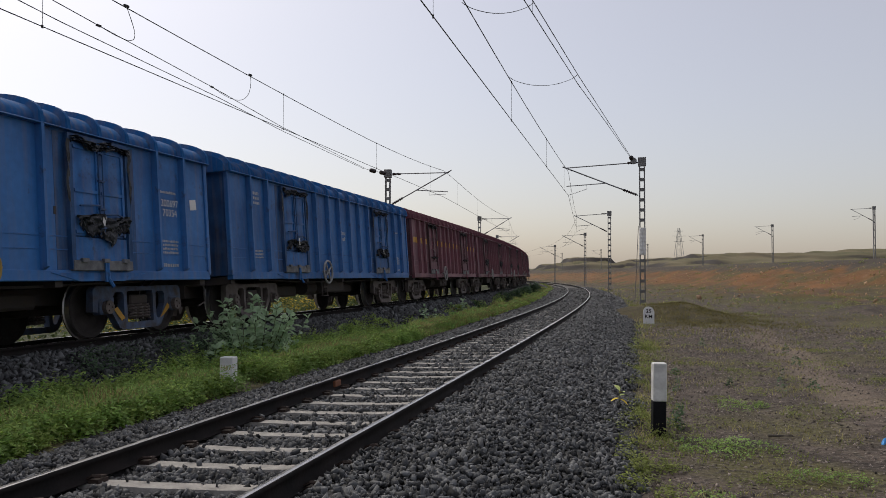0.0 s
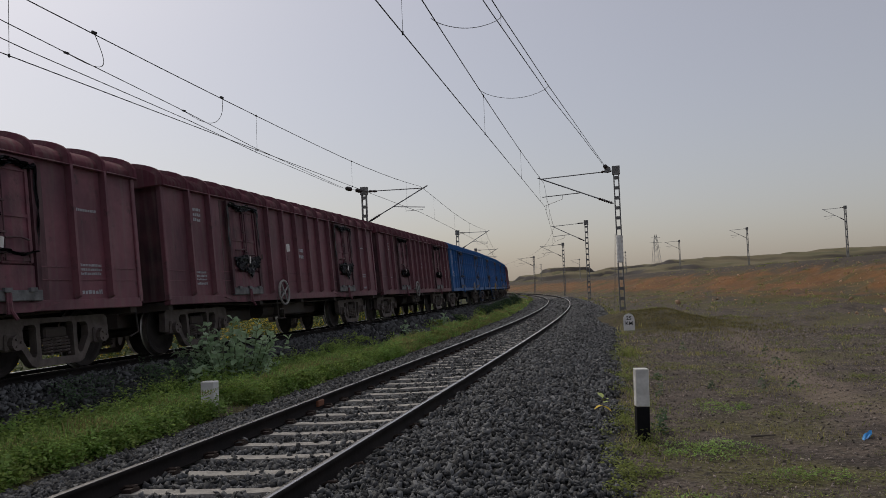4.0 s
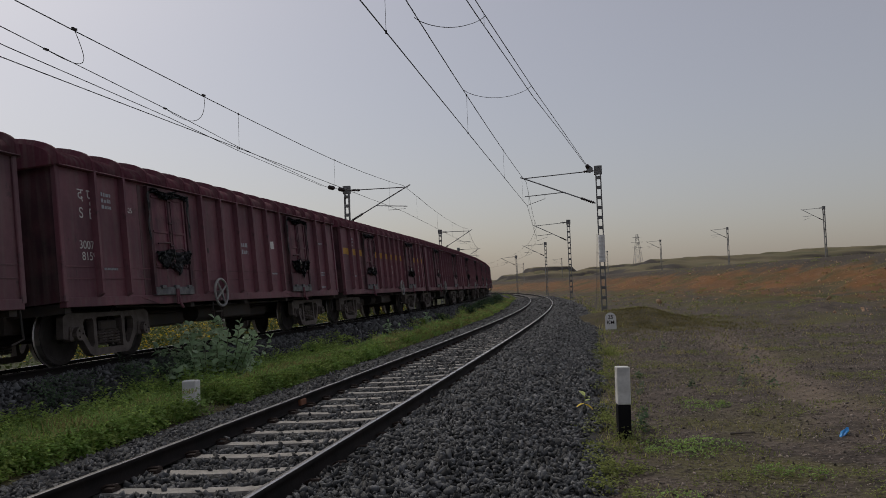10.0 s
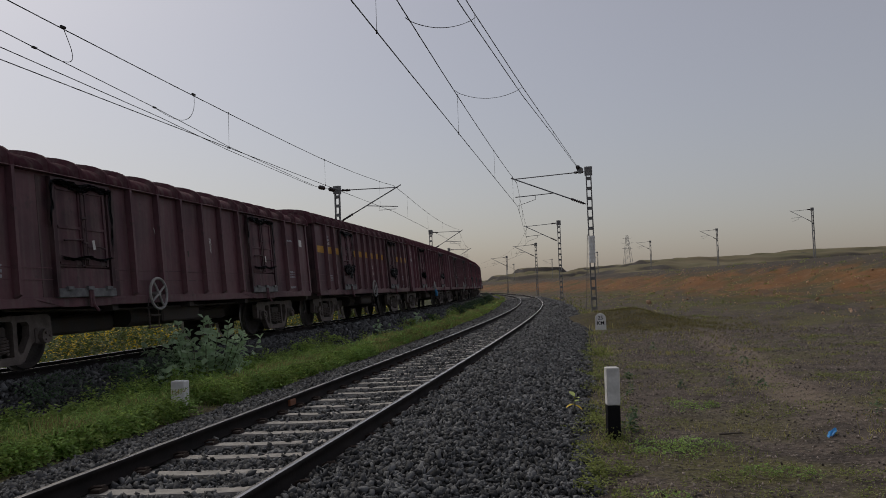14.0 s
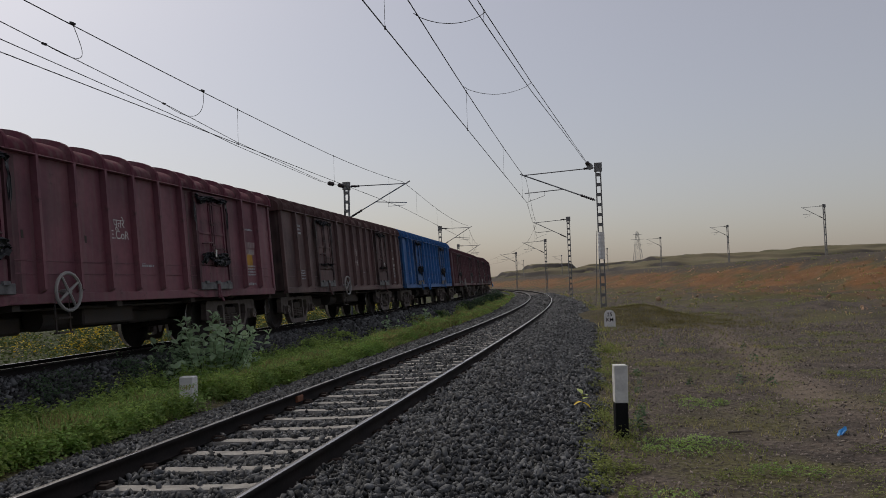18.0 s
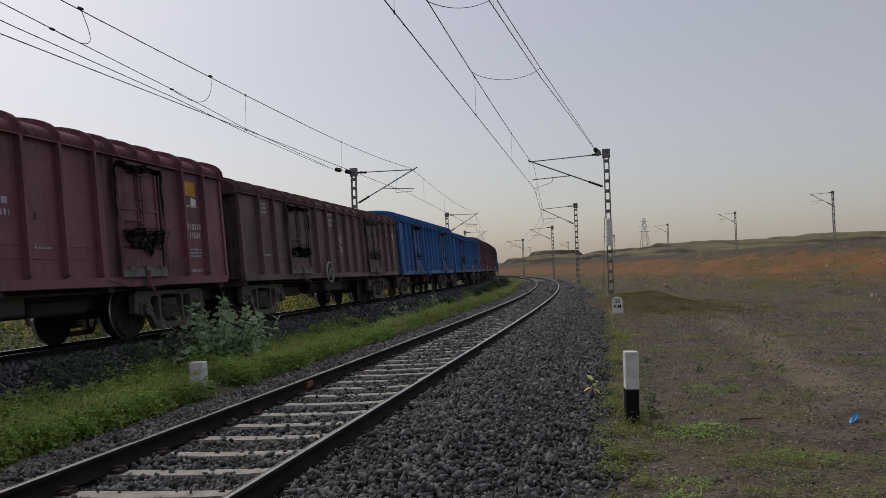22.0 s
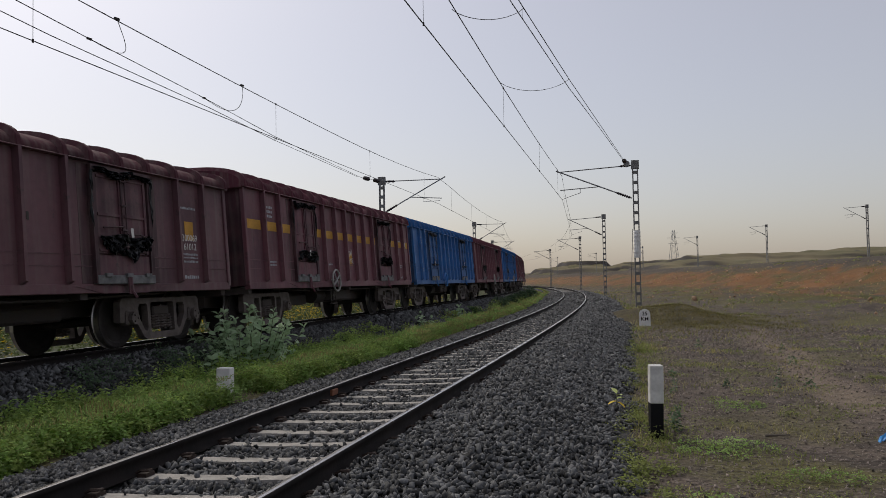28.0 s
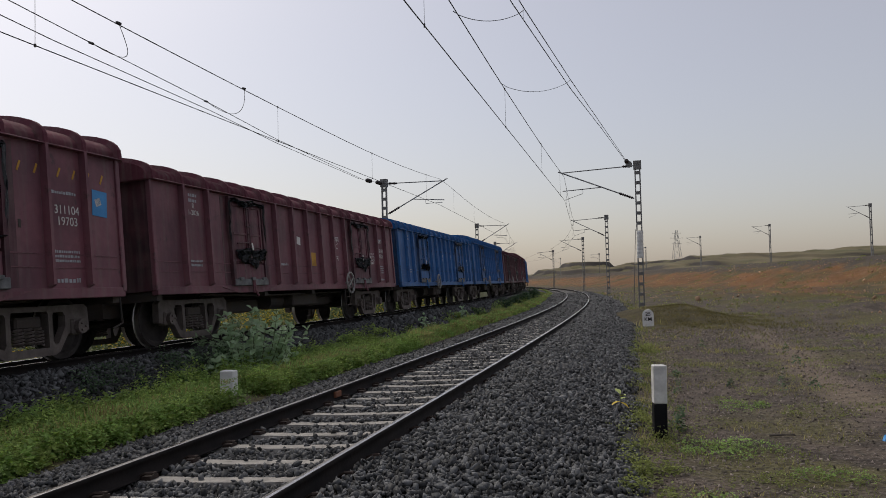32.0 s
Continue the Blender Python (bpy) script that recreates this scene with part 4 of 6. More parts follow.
def words(n):
    c = PAINT.get(n, RED)
    tone = "blue" if c is BLUE else "brown" if c is BROWN else "dark maroon" if c is RED_DARK else "maroon"
    if n in STRIPED:
        return f"{tone} covered goods wagon with a yellow stripe along its side"
    return f"{tone} covered bogie wagon with ribbed sides and worn doors"


proto = wagon(MESHES, Matrix.Identity(4), words(FIRST))
for n in range(FIRST, LAST + 1):
    w = proto if n == FIRST else copy_thing(proto, Matrix.Identity(4))
    tagged(w, words(n))
    TRAIN[n] = w
    paint_wagon(w, PAINT.get(n, RED), n)
    if n in LOW_BUILT:
        squat = Matrix.Translation((0, 0, FLOOR)) @ Matrix.Diagonal((1, half_of(n) / HALF_L, LOW_BUILT[n], 1)) @ Matrix.Translation((0, 0, -FLOOR))
        for ob in w.children:
            kind = ob.name.split(".")[0]
            if kind in ("underframe", "brake_gear"):
                ob.matrix_basis = Matrix.Diagonal((1, half_of(n) / HALF_L, 1, 1)) @ ob.matrix_basis
            elif kind in ("coupler", "air_hose", "end_step"):
                out = 1 if abs(ob.matrix_basis.to_euler().z) < 1 else -1
                ob.matrix_basis = pose(0, out * MORE / 2, 0) @ ob.matrix_basis
            elif kind == "bogie":
                ob.matrix_basis = pose(0, math.copysign(0.36, ob.matrix_basis.translation.y), 0) @ ob.matrix_basis
            elif kind not in ("hand_wheel", "foot_step"):
                ob.matrix_basis = squat @ ob.matrix_basis

# ---- overhead line ----
def turned(bm, p, q, profile, n=8):
    """A turned shape along p to q: rows of (share of the length, radius)."""
    w = (q - p).normalized()
    u = w.orthogonal().normalized()
    v = w.cross(u)
    rings = [[bm.verts.new(p.lerp(q, a) + (u * math.cos(k * math.tau / n) + v * math.sin(k * math.tau / n)) * r) for k in range(n)] for a, r in profile]
    for a, b in zip(rings[:-1], rings[1:]):
        for k in range(n):
            bm.faces.new((a[k], a[(k + 1) % n], b[(k + 1) % n], b[k]))
    bm.faces.new(rings[0][::-1])
    bm.faces.new(rings[-1])
    return bm


def ohe_mast(m, height, reach, contact_z, catenary_z, label, group, foot=GROUND_Z, fine=True, tip_up=0.0):
    """A lattice mast whose bracket points along local -x, over the track at -reach. Local z 0 is the rail's height."""
    w = empty("overhead_line_mast", m, label, "railway mast", group)
    a = 0.12
    for x in (-a, a):
        bm = slab(x - 0.03, x + 0.03, -0.09, 0.09, foot, height)
        part("upright", bm, M_MAST, w)
    k = 14 if fine else 7
    bm0 = slab(-a, a, -0.085, 0.085, -0.08, 0.08)
    me = mesh_of("batten", bm0, M_MAST)
    for i in range(k + 1):
        part("batten", me, None, w, m=pose(0, 0, foot + 0.5 + (height - foot - 0.6) * i / k))
    part("footing", slab(-0.35, 0.35, -0.35, 0.35, foot - 0.3, foot + 0.22, 0.03), M_CONCRETE, w)
    part("cap_plate", slab(-0.2, 0.2, -0.12, 0.12, height - 0.45, height, 0.01), M_MAST, w)
    top, low = height - 0.25, height - 1.95
    part("stay_tube", tube(bmesh.new(), (-0.2, 0, top), (-reach - 0.15, 0, top - 0.2 + tip_up), 0.028), M_GALV, w)
    part("bracket_tube", tube(bmesh.new(), (-0.2, 0, low), (-reach - 0.3, 0, top - 0.13 + 1.3 * tip_up), 0.034), M_GALV, w)
    mid = Vector((-0.2, 0, low)).lerp(Vector((-reach - 0.3, 0, top - 0.13 + 1.3 * tip_up)), 0.42)
    part("registration_tube", tube(bmesh.new(), mid, (-reach - 0.1, 0, mid.z - 0.12), 0.024), M_GALV, w)
    part("steady_arm", bent(bmesh.new(), [(-reach + 0.95, 0, mid.z - 0.05), (-reach + 0.95, 0, mid.z - 0.28), (-reach, 0, contact_z + 0.02)], 0.014), M_GALV, w)
    for p, q in (((-0.25, 0, top), (-0.75, 0, top - 0.02)), ((-0.25, 0, low + 0.02), tuple(Vector((-0.2, 0, low)).lerp(Vector((-reach - 0.3, 0, top - 0.13 + 1.3 * tip_up)), 0.2)))):
        bm = bmesh.new()
        p, q = Vector(p), Vector(q)
        turned(bm, p, q, [(0.0, 0.035)] + [(u, r) for i in range(6) for u, r in ((0.04 + i * 0.15, 0.035), (0.09 + i * 0.15, 0.078), (0.12 + i * 0.15, 0.07))] + [(1.0, 0.035)])
        part("insulator", bm, M_INSUL, w)
    return w


MAST_TOP = 7.45
NEAR_MASTS = ((43.0, 3.75), (77.5, 3.0), (116.0, 2.95), (162.0, 2.9), (213.0, 2.9), (262.0, 2.9), (310.0, 2.9), (-20.0, 3.0))
for i, (s, off) in enumerate(NEAR_MASTS):
    x, y, h = on_line(s, off)
    ohe_mast(line_pose(s, off), MAST_TOP, off, 5.55, 7.0, "grey lattice steel mast with bracket arm over the track", "masts of the empty track")
LEFT_MASTS = ((43.5, 3.3), (80.0, 2.9), (118.0, 2.9), (160.0, 2.9), (205.0, 2.9), (-20.0, 3.0))
for s, off in LEFT_MASTS:
    ohe_mast(line_pose(s, -GAP - off, RISE) @ TURN_ROUND, 7.0, off, 5.55, 6.95, "grey lattice steel mast with bracket arm beyond the train", "masts of the train's track", foot=GROUND_Z - RISE, tip_up=0.2)
HILL_MASTS = ((58.3, 108, 3.2), (59.8, 145, 3.1), (58.2, 179, 3.0), (61.0, 238, 3.2), (56.0, 283, 3.0), (48.5, 325, 2.8), (52.0, 74.0, 3.2))
for x, y, z in HILL_MASTS:
    ohe_mast(pose(x, y, z, 0, 0, 3), 7.6, 3.0, 5.7, 7.2, "distant grey mast with bracket arm on the cut bank", "masts on the bank", foot=-0.3, fine=False)


def wire(name, pts, r, label):
    bm = bmesh.new()
    bent(bm, pts, r, 4)
    ob = part(name, bm, M_WIRE)
    return tagged(ob, label, "wire", "overhead wires")


def overhead(off, rise, a, b, supports, contact, low, sag_at, grow, droppers):
    """Wires on straight chords: from behind the camera through the line at a, to the supports ahead."""
    xa, ya, _ = on_line(a, off)
    xb, yb, _ = on_line(b, off)
    k = -32.0 / (b - a)
    knots = [(a - 32.0, float(xa + (xb - xa) * k), float(ya + (yb - ya) * k))]
    knots += [(s, float(on_line(s, off)[0]), float(on_line(s, off)[1])) for s in supports]
    cat, con = [], []
    for i, ((s0, x0, y0), (s1, x1, y1)) in enumerate(zip(knots[:-1], knots[1:])):
        for j in range(25 if i == 0 else 9):
            u = j / (24 if i == 0 else 8)
            s, x, y = s0 + (s1 - s0) * u, x0 + (x1 - x0) * u, y0 + (y1 - y0) * u
            z = low + grow[s > sag_at] * (s - sag_at) ** 2 if i == 0 else 6.55 + 0.38 * (2 * u - 1) ** 2
            z = min(z, 6.95)
            if not (i and j == 0):
                cat.append((x, y, z + rise))
                con.append((x, y, contact + rise))
            if i and j % 2 == 1:
                wire("dropper_wire", [(x, y, z + rise), (x, y, contact + rise)], 0.005, "thin dropper between the two wires")
    for s in droppers:
        u = (s - knots[0][0]) / (knots[1][0] - knots[0][0])
        x, y = (p + (q - p) * u for p, q in zip(knots[0][1:], knots[1][1:]))
        z = min(low + grow[s > sag_at] * (s - sag_at) ** 2, 6.95)
        wire("dropper_wire", [(x, y, z + rise), (x, y, contact + rise)], 0.005, "thin dropper between the two wires")
        for top in (z, contact):
            wire("dropper_clip", [(x, y, top + rise - 0.03), (x, y, top + rise + 0.03)], 0.02, "small clip that holds a dropper to its wire")
    wire("catenary_wire", cat, 0.011, "dark catenary wire above the track")
    wire("contact_wire", con, 0.010, "dark contact wire above the track")


overhead(0.0, 0.0, 12.4, 43.0, (43.0, 77.5, 116.0, 162.0, 213.0), 5.55, 6.585, 24.0, (0.0007, 0.0006), (3.5, 13.2, 22.1, 31.5, 40.2))
overhead(-GAP - 0.1, RISE, 12.4, 43.5, (43.5, 80.0, 118.0, 160.0, 205.0), 5.40, 6.39, 28.0, (0.0006, 0.0019), (3.0, 12.4, 22.35, 31.3, 40.3))
A_NEAR = [(10.0, 42.0, 7.45), (6.18, 29.9, 7.18), (3.75, 22.16, 6.97), (1.78, 15.9, 6.9), (-6.9, -12.0, 6.9)]
B_NEAR = [(10.0, 42.0, 7.40), (6.18, 29.9, 7.03), (3.75, 22.16, 6.71), (1.5, 15.0, 6.62), (-6.9, -12.0, 6.5)]
A_LEFT = [(-4.0, 42.0, 6.93), (-5.8, 28.6, 6.69), (-6.6, 22.7, 6.73), (-7.36, 17.0, 6.69), (-10.8, -8.5, 6.7)]
B_LEFT = [(-4.1, 41.4, 6.88), (-5.8, 28.6, 6.55), (-6.55, 23.0, 6.52), (-7.55, 15.6, 6.35), (-10.8, -8.5, 6.3)]
def cut_in_insulator(a, b, u):
    """A ribbed insulator set into a wire, its middle u metres before the wire's end."""
    a, b = Vector(a), Vector(b)
    w = (b - a).normalized()
    c = a + w * u
    bm = turned(bmesh.new(), c - w * 0.3, c + w * 0.3, [(0.0, 0.04)] + [(0.08 + i * 0.21 + e, r) for i in range(4) for e, r in ((0.0, 0.05), (0.06, 0.12), (0.12, 0.11), (0.16, 0.05))] + [(1.0, 0.04)])
    tagged(part("wire_insulator", bm, M_INSUL), "dark ribbed insulator set into an anchored wire", "insulator", "wire insulators")


x, y, _ = on_line(43.5, -GAP - 3.3)
LEFT_TOP = (float(x), float(y), RISE + 6.75)
cut_in_insulator(LEFT_TOP, A_LEFT[0], 0.7)
cut_in_insulator(LEFT_TOP, A_LEFT[0], 1.9)
A_LEFT.insert(0, LEFT_TOP)
cut_in_insulator(A_NEAR[0], A_NEAR[1], 0.9)
for pts in (A_NEAR, B_NEAR, A_LEFT, B_LEFT):
    wire("anchor_wire", pts, 0.010, "dark wire anchored at the mast")
def loop(p, q, drop, label="slack jumper loop between two wires"):
    p, q = Vector(p), Vector(q)
    pts = []
    for k in range(13):
        u = k / 12
        c = p.lerp(q, u)
        pts.append((c.x, c.y, c.z - drop * math.sin(math.pi * u) ** 0.7))
    wire("jumper_wire", pts, 0.008, label)


loop((1.75, 21.5, 6.75), (3.75, 22.16, 6.97), 0.28)
loop((0.35, 15.3, 6.64), (1.83, 16.06, 6.9), 0.22)


def hanging_loop(p, q, beyond):
    """A stiff jumper that drops from p, swings out and comes back along the lower wire to q."""
    p, q, r = Vector(p), Vector(q), Vector(beyond)
    a = p + Vector((-0.1, 0.75, -0.32))
    pts = []
    for k in range(15):
        u = k / 14
        pts.append(p * (1 - u) ** 3 + a * 3 * u * (1 - u) ** 2 + r * 3 * u * u * (1 - u) + q * u ** 3)
    wire("jumper_wire", pts, 0.008, "slack jumper loop between two wires")
    for c in (p, q):
        wire("wire_clamp", [c - Vector((0.02, 0.06, 0)), c + Vector((0.02, 0.06, 0))], 0.03, "dark clamp that holds a jumper to its wire")


hanging_loop((-6.37, 15.92, 6.765), (-7.37, 16.95, 6.69), (-6.95, 18.6, 6.50))
hanging_loop((-5.15, 21.2, 6.70), (-6.6, 22.7, 6.73), (-6.2, 25.0, 6.45))
for p, q in ((A_NEAR[1], B_NEAR[1]), (A_NEAR[3], B_NEAR[3]), (A_LEFT[2], B_LEFT[1])):
    wire("dropper_wire", [p, (p[0], p[1], q[2])], 0.005, "thin dropper between the two anchored wires")

anchor_mast = bpy.data.objects["overhead_line_mast"]
bm = bmesh.new()
turned(bm, Vector((0.0, -0.16, 2.42)), Vector((0.01, -0.16, 3.82)), [(k / 14, 0.165 + 0.012 * (k % 2)) for k in range(15)], 12)
part("wrapped_pipe", bm, M_PAPER, anchor_mast, "pale plastic-wrapped pipe")
part("guy_rod", tube(bmesh.new(), (-0.2, -0.1, 3.9), (-0.42, -0.1, GROUND_Z), 0.016, n=5), M_MAST, anchor_mast)
part("balance_drum", tube(bmesh.new(), (-0.42, -0.12, 7.28), (-0.42, 0.12, 7.28), 0.16, n=14), M_MAST, anchor_mast)


# ---- markers ----
M_LIMEWASH = material("lime_wash", (0.82, 0.82, 0.81), 0.8, vary=0.12, scale=5, bump=0.05)
def marker_posts():
    x, y = 2.45, 9.18
    w = empty("bollard", pose(x, y, GROUND_Z, 0, 1.0, -4), "square concrete post painted white above and black below", "bollard")
    part("white_top", slab(-0.075, 0.075, -0.075, 0.075, 0.40, 0.83, 0.008), M_WHITE, w)
    part("black_base", slab(-0.073, 0.073, -0.073, 0.073, -0.2, 0.40, 0.008), M_BLACK, w)
    x, y = 7.8, 30.4
    w = empty("kilometre_stone", pose(x, y, GROUND_Z + 0.08, 0, 0, -14), "white round-topped kilometre stone with black lettering", "milestone")
    pts = [(-0.21, -0.2), (0.21, -0.2), (0.21, 0.36)] + [(0.21 * math.cos(a), 0.36 + 0.21 * math.sin(a)) for a in (0.35, 0.75, 1.15, 1.57, 2.0, 2.4, 2.8)] + [(-0.21, 0.36)]
    part("slab", prism(bmesh.new(), pts, -0.06, 0.06), M_LIMEWASH, w)
    for text, z in (("25", 0.33), ("KM", 0.13)):
        t = bpy.data.curves.new("lettering", "FONT")
        t.body, t.size, t.align_x, t.extrude, t.offset = text, 0.2, "CENTER", 0.002, 0.003
        t.materials.append(M_BLACK)
        ob = new("lettering", t)
        ob.parent, ob.matrix_basis = w, pose(0, -0.063, z, 90, 0, 0)
    w = empty("marker_block", pose(-3.65, 13.7, GROUND_Z, 0, 0, -12), "small white concrete marker block in the grass", "marker block")
    part("block", slab(-0.125, 0.125, -0.09, 0.09, -0.1, 0.43, 0.015), M_LIMEWASH, w)


marker_posts()

# ---- loose stone, grass and plants ----
def stone_shapes(count, rng):
    """Angular crushed stones: each the hull of eight knocked-about corners, twelve facets."""
    out, faces = [], []
    while len(out) < count:
        p = np.array([(x, y, z) for x in (-1, 1) for y in (-1, 1) for z in (-1, 1)]) * 0.62 + rng.uniform(-0.36, 0.36, (8, 3))
        p *= rng.permutation([rng.uniform(1.15, 1.6), rng.uniform(0.75, 1.05), rng.uniform(0.45, 0.75)])
        bm = bmesh.new()
        vs = [bm.verts.new(q) for q in p]
        bmesh.ops.convex_hull(bm, input=vs)
        bm.verts.index_update()
        if len(bm.faces) == 12 and all(len(f.verts) == 3 for f in bm.faces):
            out.append(np.array([v.co[:] for v in bm.verts]))
            faces.append(np.array([[v.index for v in f.verts] for f in bm.faces]))
        bm.free()
    return out, faces


def strewn(shapes, faces, rng, places, sizes):
    """Stones of all the shapes, each with its own turn: vertices and faces."""
    pick, turns = rng.integers(0, len(shapes), len(places)), random_turns(len(places), rng)
    vs, fs, base = [], [], 0
    for k in range(len(shapes)):
        on = pick == k
        v, f = tiled(np.broadcast_to(shapes[k], (int(on.sum()), 8, 3)), faces[k], places[on], turns[on], sizes[on])
        vs.append(v)
        fs.append(f + base)
        base += len(v)
    return np.concatenate(vs), np.concatenate(fs)


def grid_points(s0, s1, o0, o1, step, rng):
    s, o = np.meshgrid(np.arange(s0, s1, step), np.arange(o0, o1, step), indexing="ij")
    s, o = s.ravel() + rng.uniform(-0.5, 0.5, s.size) * step, o.ravel() + rng.uniform(-0.5, 0.5, o.size) * step
    return s, o


def loose_ballast(name, profile, areas, centre, rise, first, label):
    rng = np.random.default_rng(17)
    shapes, faces = stone_shapes(24, rng)
    vs, fs, base = [], [], 0
    for s0, s1, o0, o1, step, size in areas:
        s, o = grid_points(s0, s1, o0, o1, step, rng)
        rel = np.abs(o - centre)
        keep = np.abs(rel - 0.8715) > 0.10
        lift = np.zeros(len(s))
        on = np.abs((s - first) / 0.65 - np.round((s - first) / 0.65)) * 0.65 < 0.085 + 0.6 * size
        inside = rel < 0.80
        keep &= ~(on & inside & (rng.random(len(s)) > 0.05 + 0.14 * smooth(12, 40, s)))
        lift[on & inside] = 0.035
        keep &= ~(~inside & (rel < 0.97) & (rng.random(len(s)) < 0.3))
        fringe = 3.05 + 0.14 * np.sin(s * 1.7) + 0.1 * np.sin(s * 4.1)
        keep &= (o < fringe) | (rng.random(len(s)) < np.exp(-(o - fringe) / 0.09))
        s, o, lift = s[keep], o[keep], lift[keep]
        x, y, _ = on_line(s, o)
        n = len(s)
        z = bed_height(profile, o) + lift + rng.uniform(-0.02, 0.032, n) + 0.02 * ripple(x, y, 0.9, 31)
        r = size * np.minimum(rng.lognormal(0, 0.3, n), 1.6)
        v, f = strewn(shapes, faces, rng, np.stack([x, y, z], -1), np.stack([r, r, r * 0.8], -1))
        vs.append(v)
        fs.append(f + base)
        base += len(v)
    ob = new(name, from_arrays(name, np.concatenate(vs), np.concatenate(fs), M_STONE))
    tagged(ob, label, "ballast", kind="stuff")


loose_ballast("ballast_stones", NEAR_BED, ((-16, 3.6, -2.75, 3.45, 0.085, 0.05), (3.6, 14, -2.75, 3.45, 0.039, 0.027), (14, 28, -2.8, 3.45, 0.05, 0.035), (28, 50, -2.8, 3.3, 0.08, 0.05), (50, 95, -2.8, 3.3, 0.16, 0.09)), 0.0, 0.0, 1.55, "loose grey angular ballast stones along the empty track")
loose_ballast("ballast_stones", FAR_BED, ((-16, 6, -GAP - 1.9, -GAP + 2.4, 0.12, 0.065), (6, 26, -GAP + 0.2, -GAP + 2.4, 0.052, 0.036), (6, 26, -GAP - 0.8, -GAP + 0.2, 0.13, 0.07), (26, 60, -GAP - 0.2, -GAP + 2.4, 0.14, 0.08)), -GAP, RISE, -6.0, "loose dark ballast stones beside the train's track")


def blades(name, x, y, z, height, width, rng, mat, label, lean=0.35):
    n = len(x)
    a, b = rng.uniform(0, math.tau, n), rng.uniform(0, math.tau, n)
    w = np.stack([np.cos(a), np.sin(a), np.zeros(n)], -1) * width[:, None]
    tip = np.stack([np.cos(b), np.sin(b), np.zeros(n)], -1) * (height * rng.uniform(0.1, lean * 2, n))[:, None]
    p = np.stack([x, y, z - 0.01], -1)
    up = np.stack([np.zeros(n), np.zeros(n), height], -1)
    v = np.stack([p - w, p + w, p + up * 0.6 + tip * 0.4 + w * 0.7, p + up * 0.6 + tip * 0.4 - w * 0.7, p + up + tip], 1).reshape(-1, 3)
    k = np.arange(n)[:, None] * 5
    f = np.concatenate([k + [[0, 1, 2]], k + [[0, 2, 3]], k + [[3, 2, 4]]])
    ob = new(name, from_arrays(name, v, f, mat))
    return tagged(ob, label, "grass", kind="stuff")


def verge_grass():
    rng = np.random.default_rng(23)
    for name, mat, seed, share, tall in (("verge_grass", M_GRASS, 1, 0.8, 0.9), ("verge_grass", M_DRY, 2, 0.5, 1.0)):
        parts = []
        for s0, s1, count, wide in ((3, 14, 18000, 0.006), (14, 30, 30000, 0.009), (30, 60, 24000, 0.020), (60, 130, 12000, 0.045)):
            n = int(count * share)
            s = rng.uniform(s0, s1, n)
            inner = -2.55 + 0.18 * np.sin(s * 0.9) + 0.12 * np.sin(s * 2.3 + 1)
            outer = -4.45 - 0.25 * np.sin(s * 0.37 + 0.6) - 0.2 * np.sin(s * 1.1) - 0.25 * smooth(20, 40, s)
            o = inner + (outer - inner) * rng.beta(1.1, 1.2, n)
            x, y, _ = on_line(s, o)
            patch = 0.5 + 0.5 * ripple(x, y, 1.6, 40 + seed)
            keep = (rng.random(n) < 0.35 + 0.65 * patch) & (np.hypot(x + 3.65, y - 13.7) > 0.16)
            edge = np.clip(np.minimum(inner - o, o - outer) / 0.5, 0.3, 1)
            h = (0.05 + 0.11 * rng.random(n) ** 2 + 0.12 * smooth(17, 26, s)) * edge * tall * (0.6 + 0.6 * patch)
            h *= np.clip((np.hypot(x + 3.5, y - 13.25) - 0.15) / 0.7, 0.3, 1)
            parts.append(np.stack([x, y, np.maximum(GROUND_Z, np.maximum(bed_height(FAR_BED, o) * (o < -4), bed_height(NEAR_BED, o) * (o > -3) + GROUND_Z * (o <= -3)) * ((o < -4.1) | (o > -2.9)) + GROUND_Z * ((o >= -4.1) & (o <= -2.9))), h, np.full(n, wide) * rng.uniform(0.6, 1.3, n)], -1)[keep])
        q = np.concatenate(parts)
        label = "green grass in the strip between the tracks" if mat is M_GRASS else "yellowing seed grass in the strip between the tracks"
        blades(name, *q.T, rng, mat, label, 0.6)


verge_grass()


def field_grass():
    rng = np.random.default_rng(29)
    for mat, seed, label in ((M_DULL, 3, "sparse short grass on the stony soil"), (M_DRY, 4, "dry short grass on the stony soil")):
        sets = []
        for count, y0, y1, spread, wide, tall in ((48000, 5, 22, 9, 0.005, 0.055), (30000, 20, 50, 16, 0.010, 0.09), (16000, 45, 120, 40, 0.03, 0.16)):
            y = rng.uniform(y0, y1, count)
            s = y * 1.03
            o = 3.1 + rng.random(count) ** 1.3 * spread
            x, yy, _ = on_line(s, o)
            patch = ripple(x, yy, 2.6, 50 + seed) + 0.6 * ripple(x, yy, 0.8, 60 + seed)
            near = np.exp(-((o - 3.35) / 0.3) ** 2)
            mound = np.exp(-((x - 9.5) / 4.5) ** 2 - ((yy - 33) / 9.0) ** 2)
            keep = rng.random(count) < np.clip(0.6 * patch - 0.1, 0, 1) * (1 - 0.85 * mound) + 0.22 * near * (patch > 0)
            keep &= np.hypot(x - 7.65, yy - 29.8) > 0.75
            z = ground_z(x, yy, s, o)
            h = tall * rng.uniform(0.4, 1.3, count) * (1 + 0.7 * near + 0.6 * mound)
            sets.append(np.stack([x, yy, z, h, np.full(count, wide) * rng.uniform(0.6, 1.4, count)], -1)[keep])
        blades("field_grass", *np.concatenate(sets).T, rng, mat, label, 0.6)


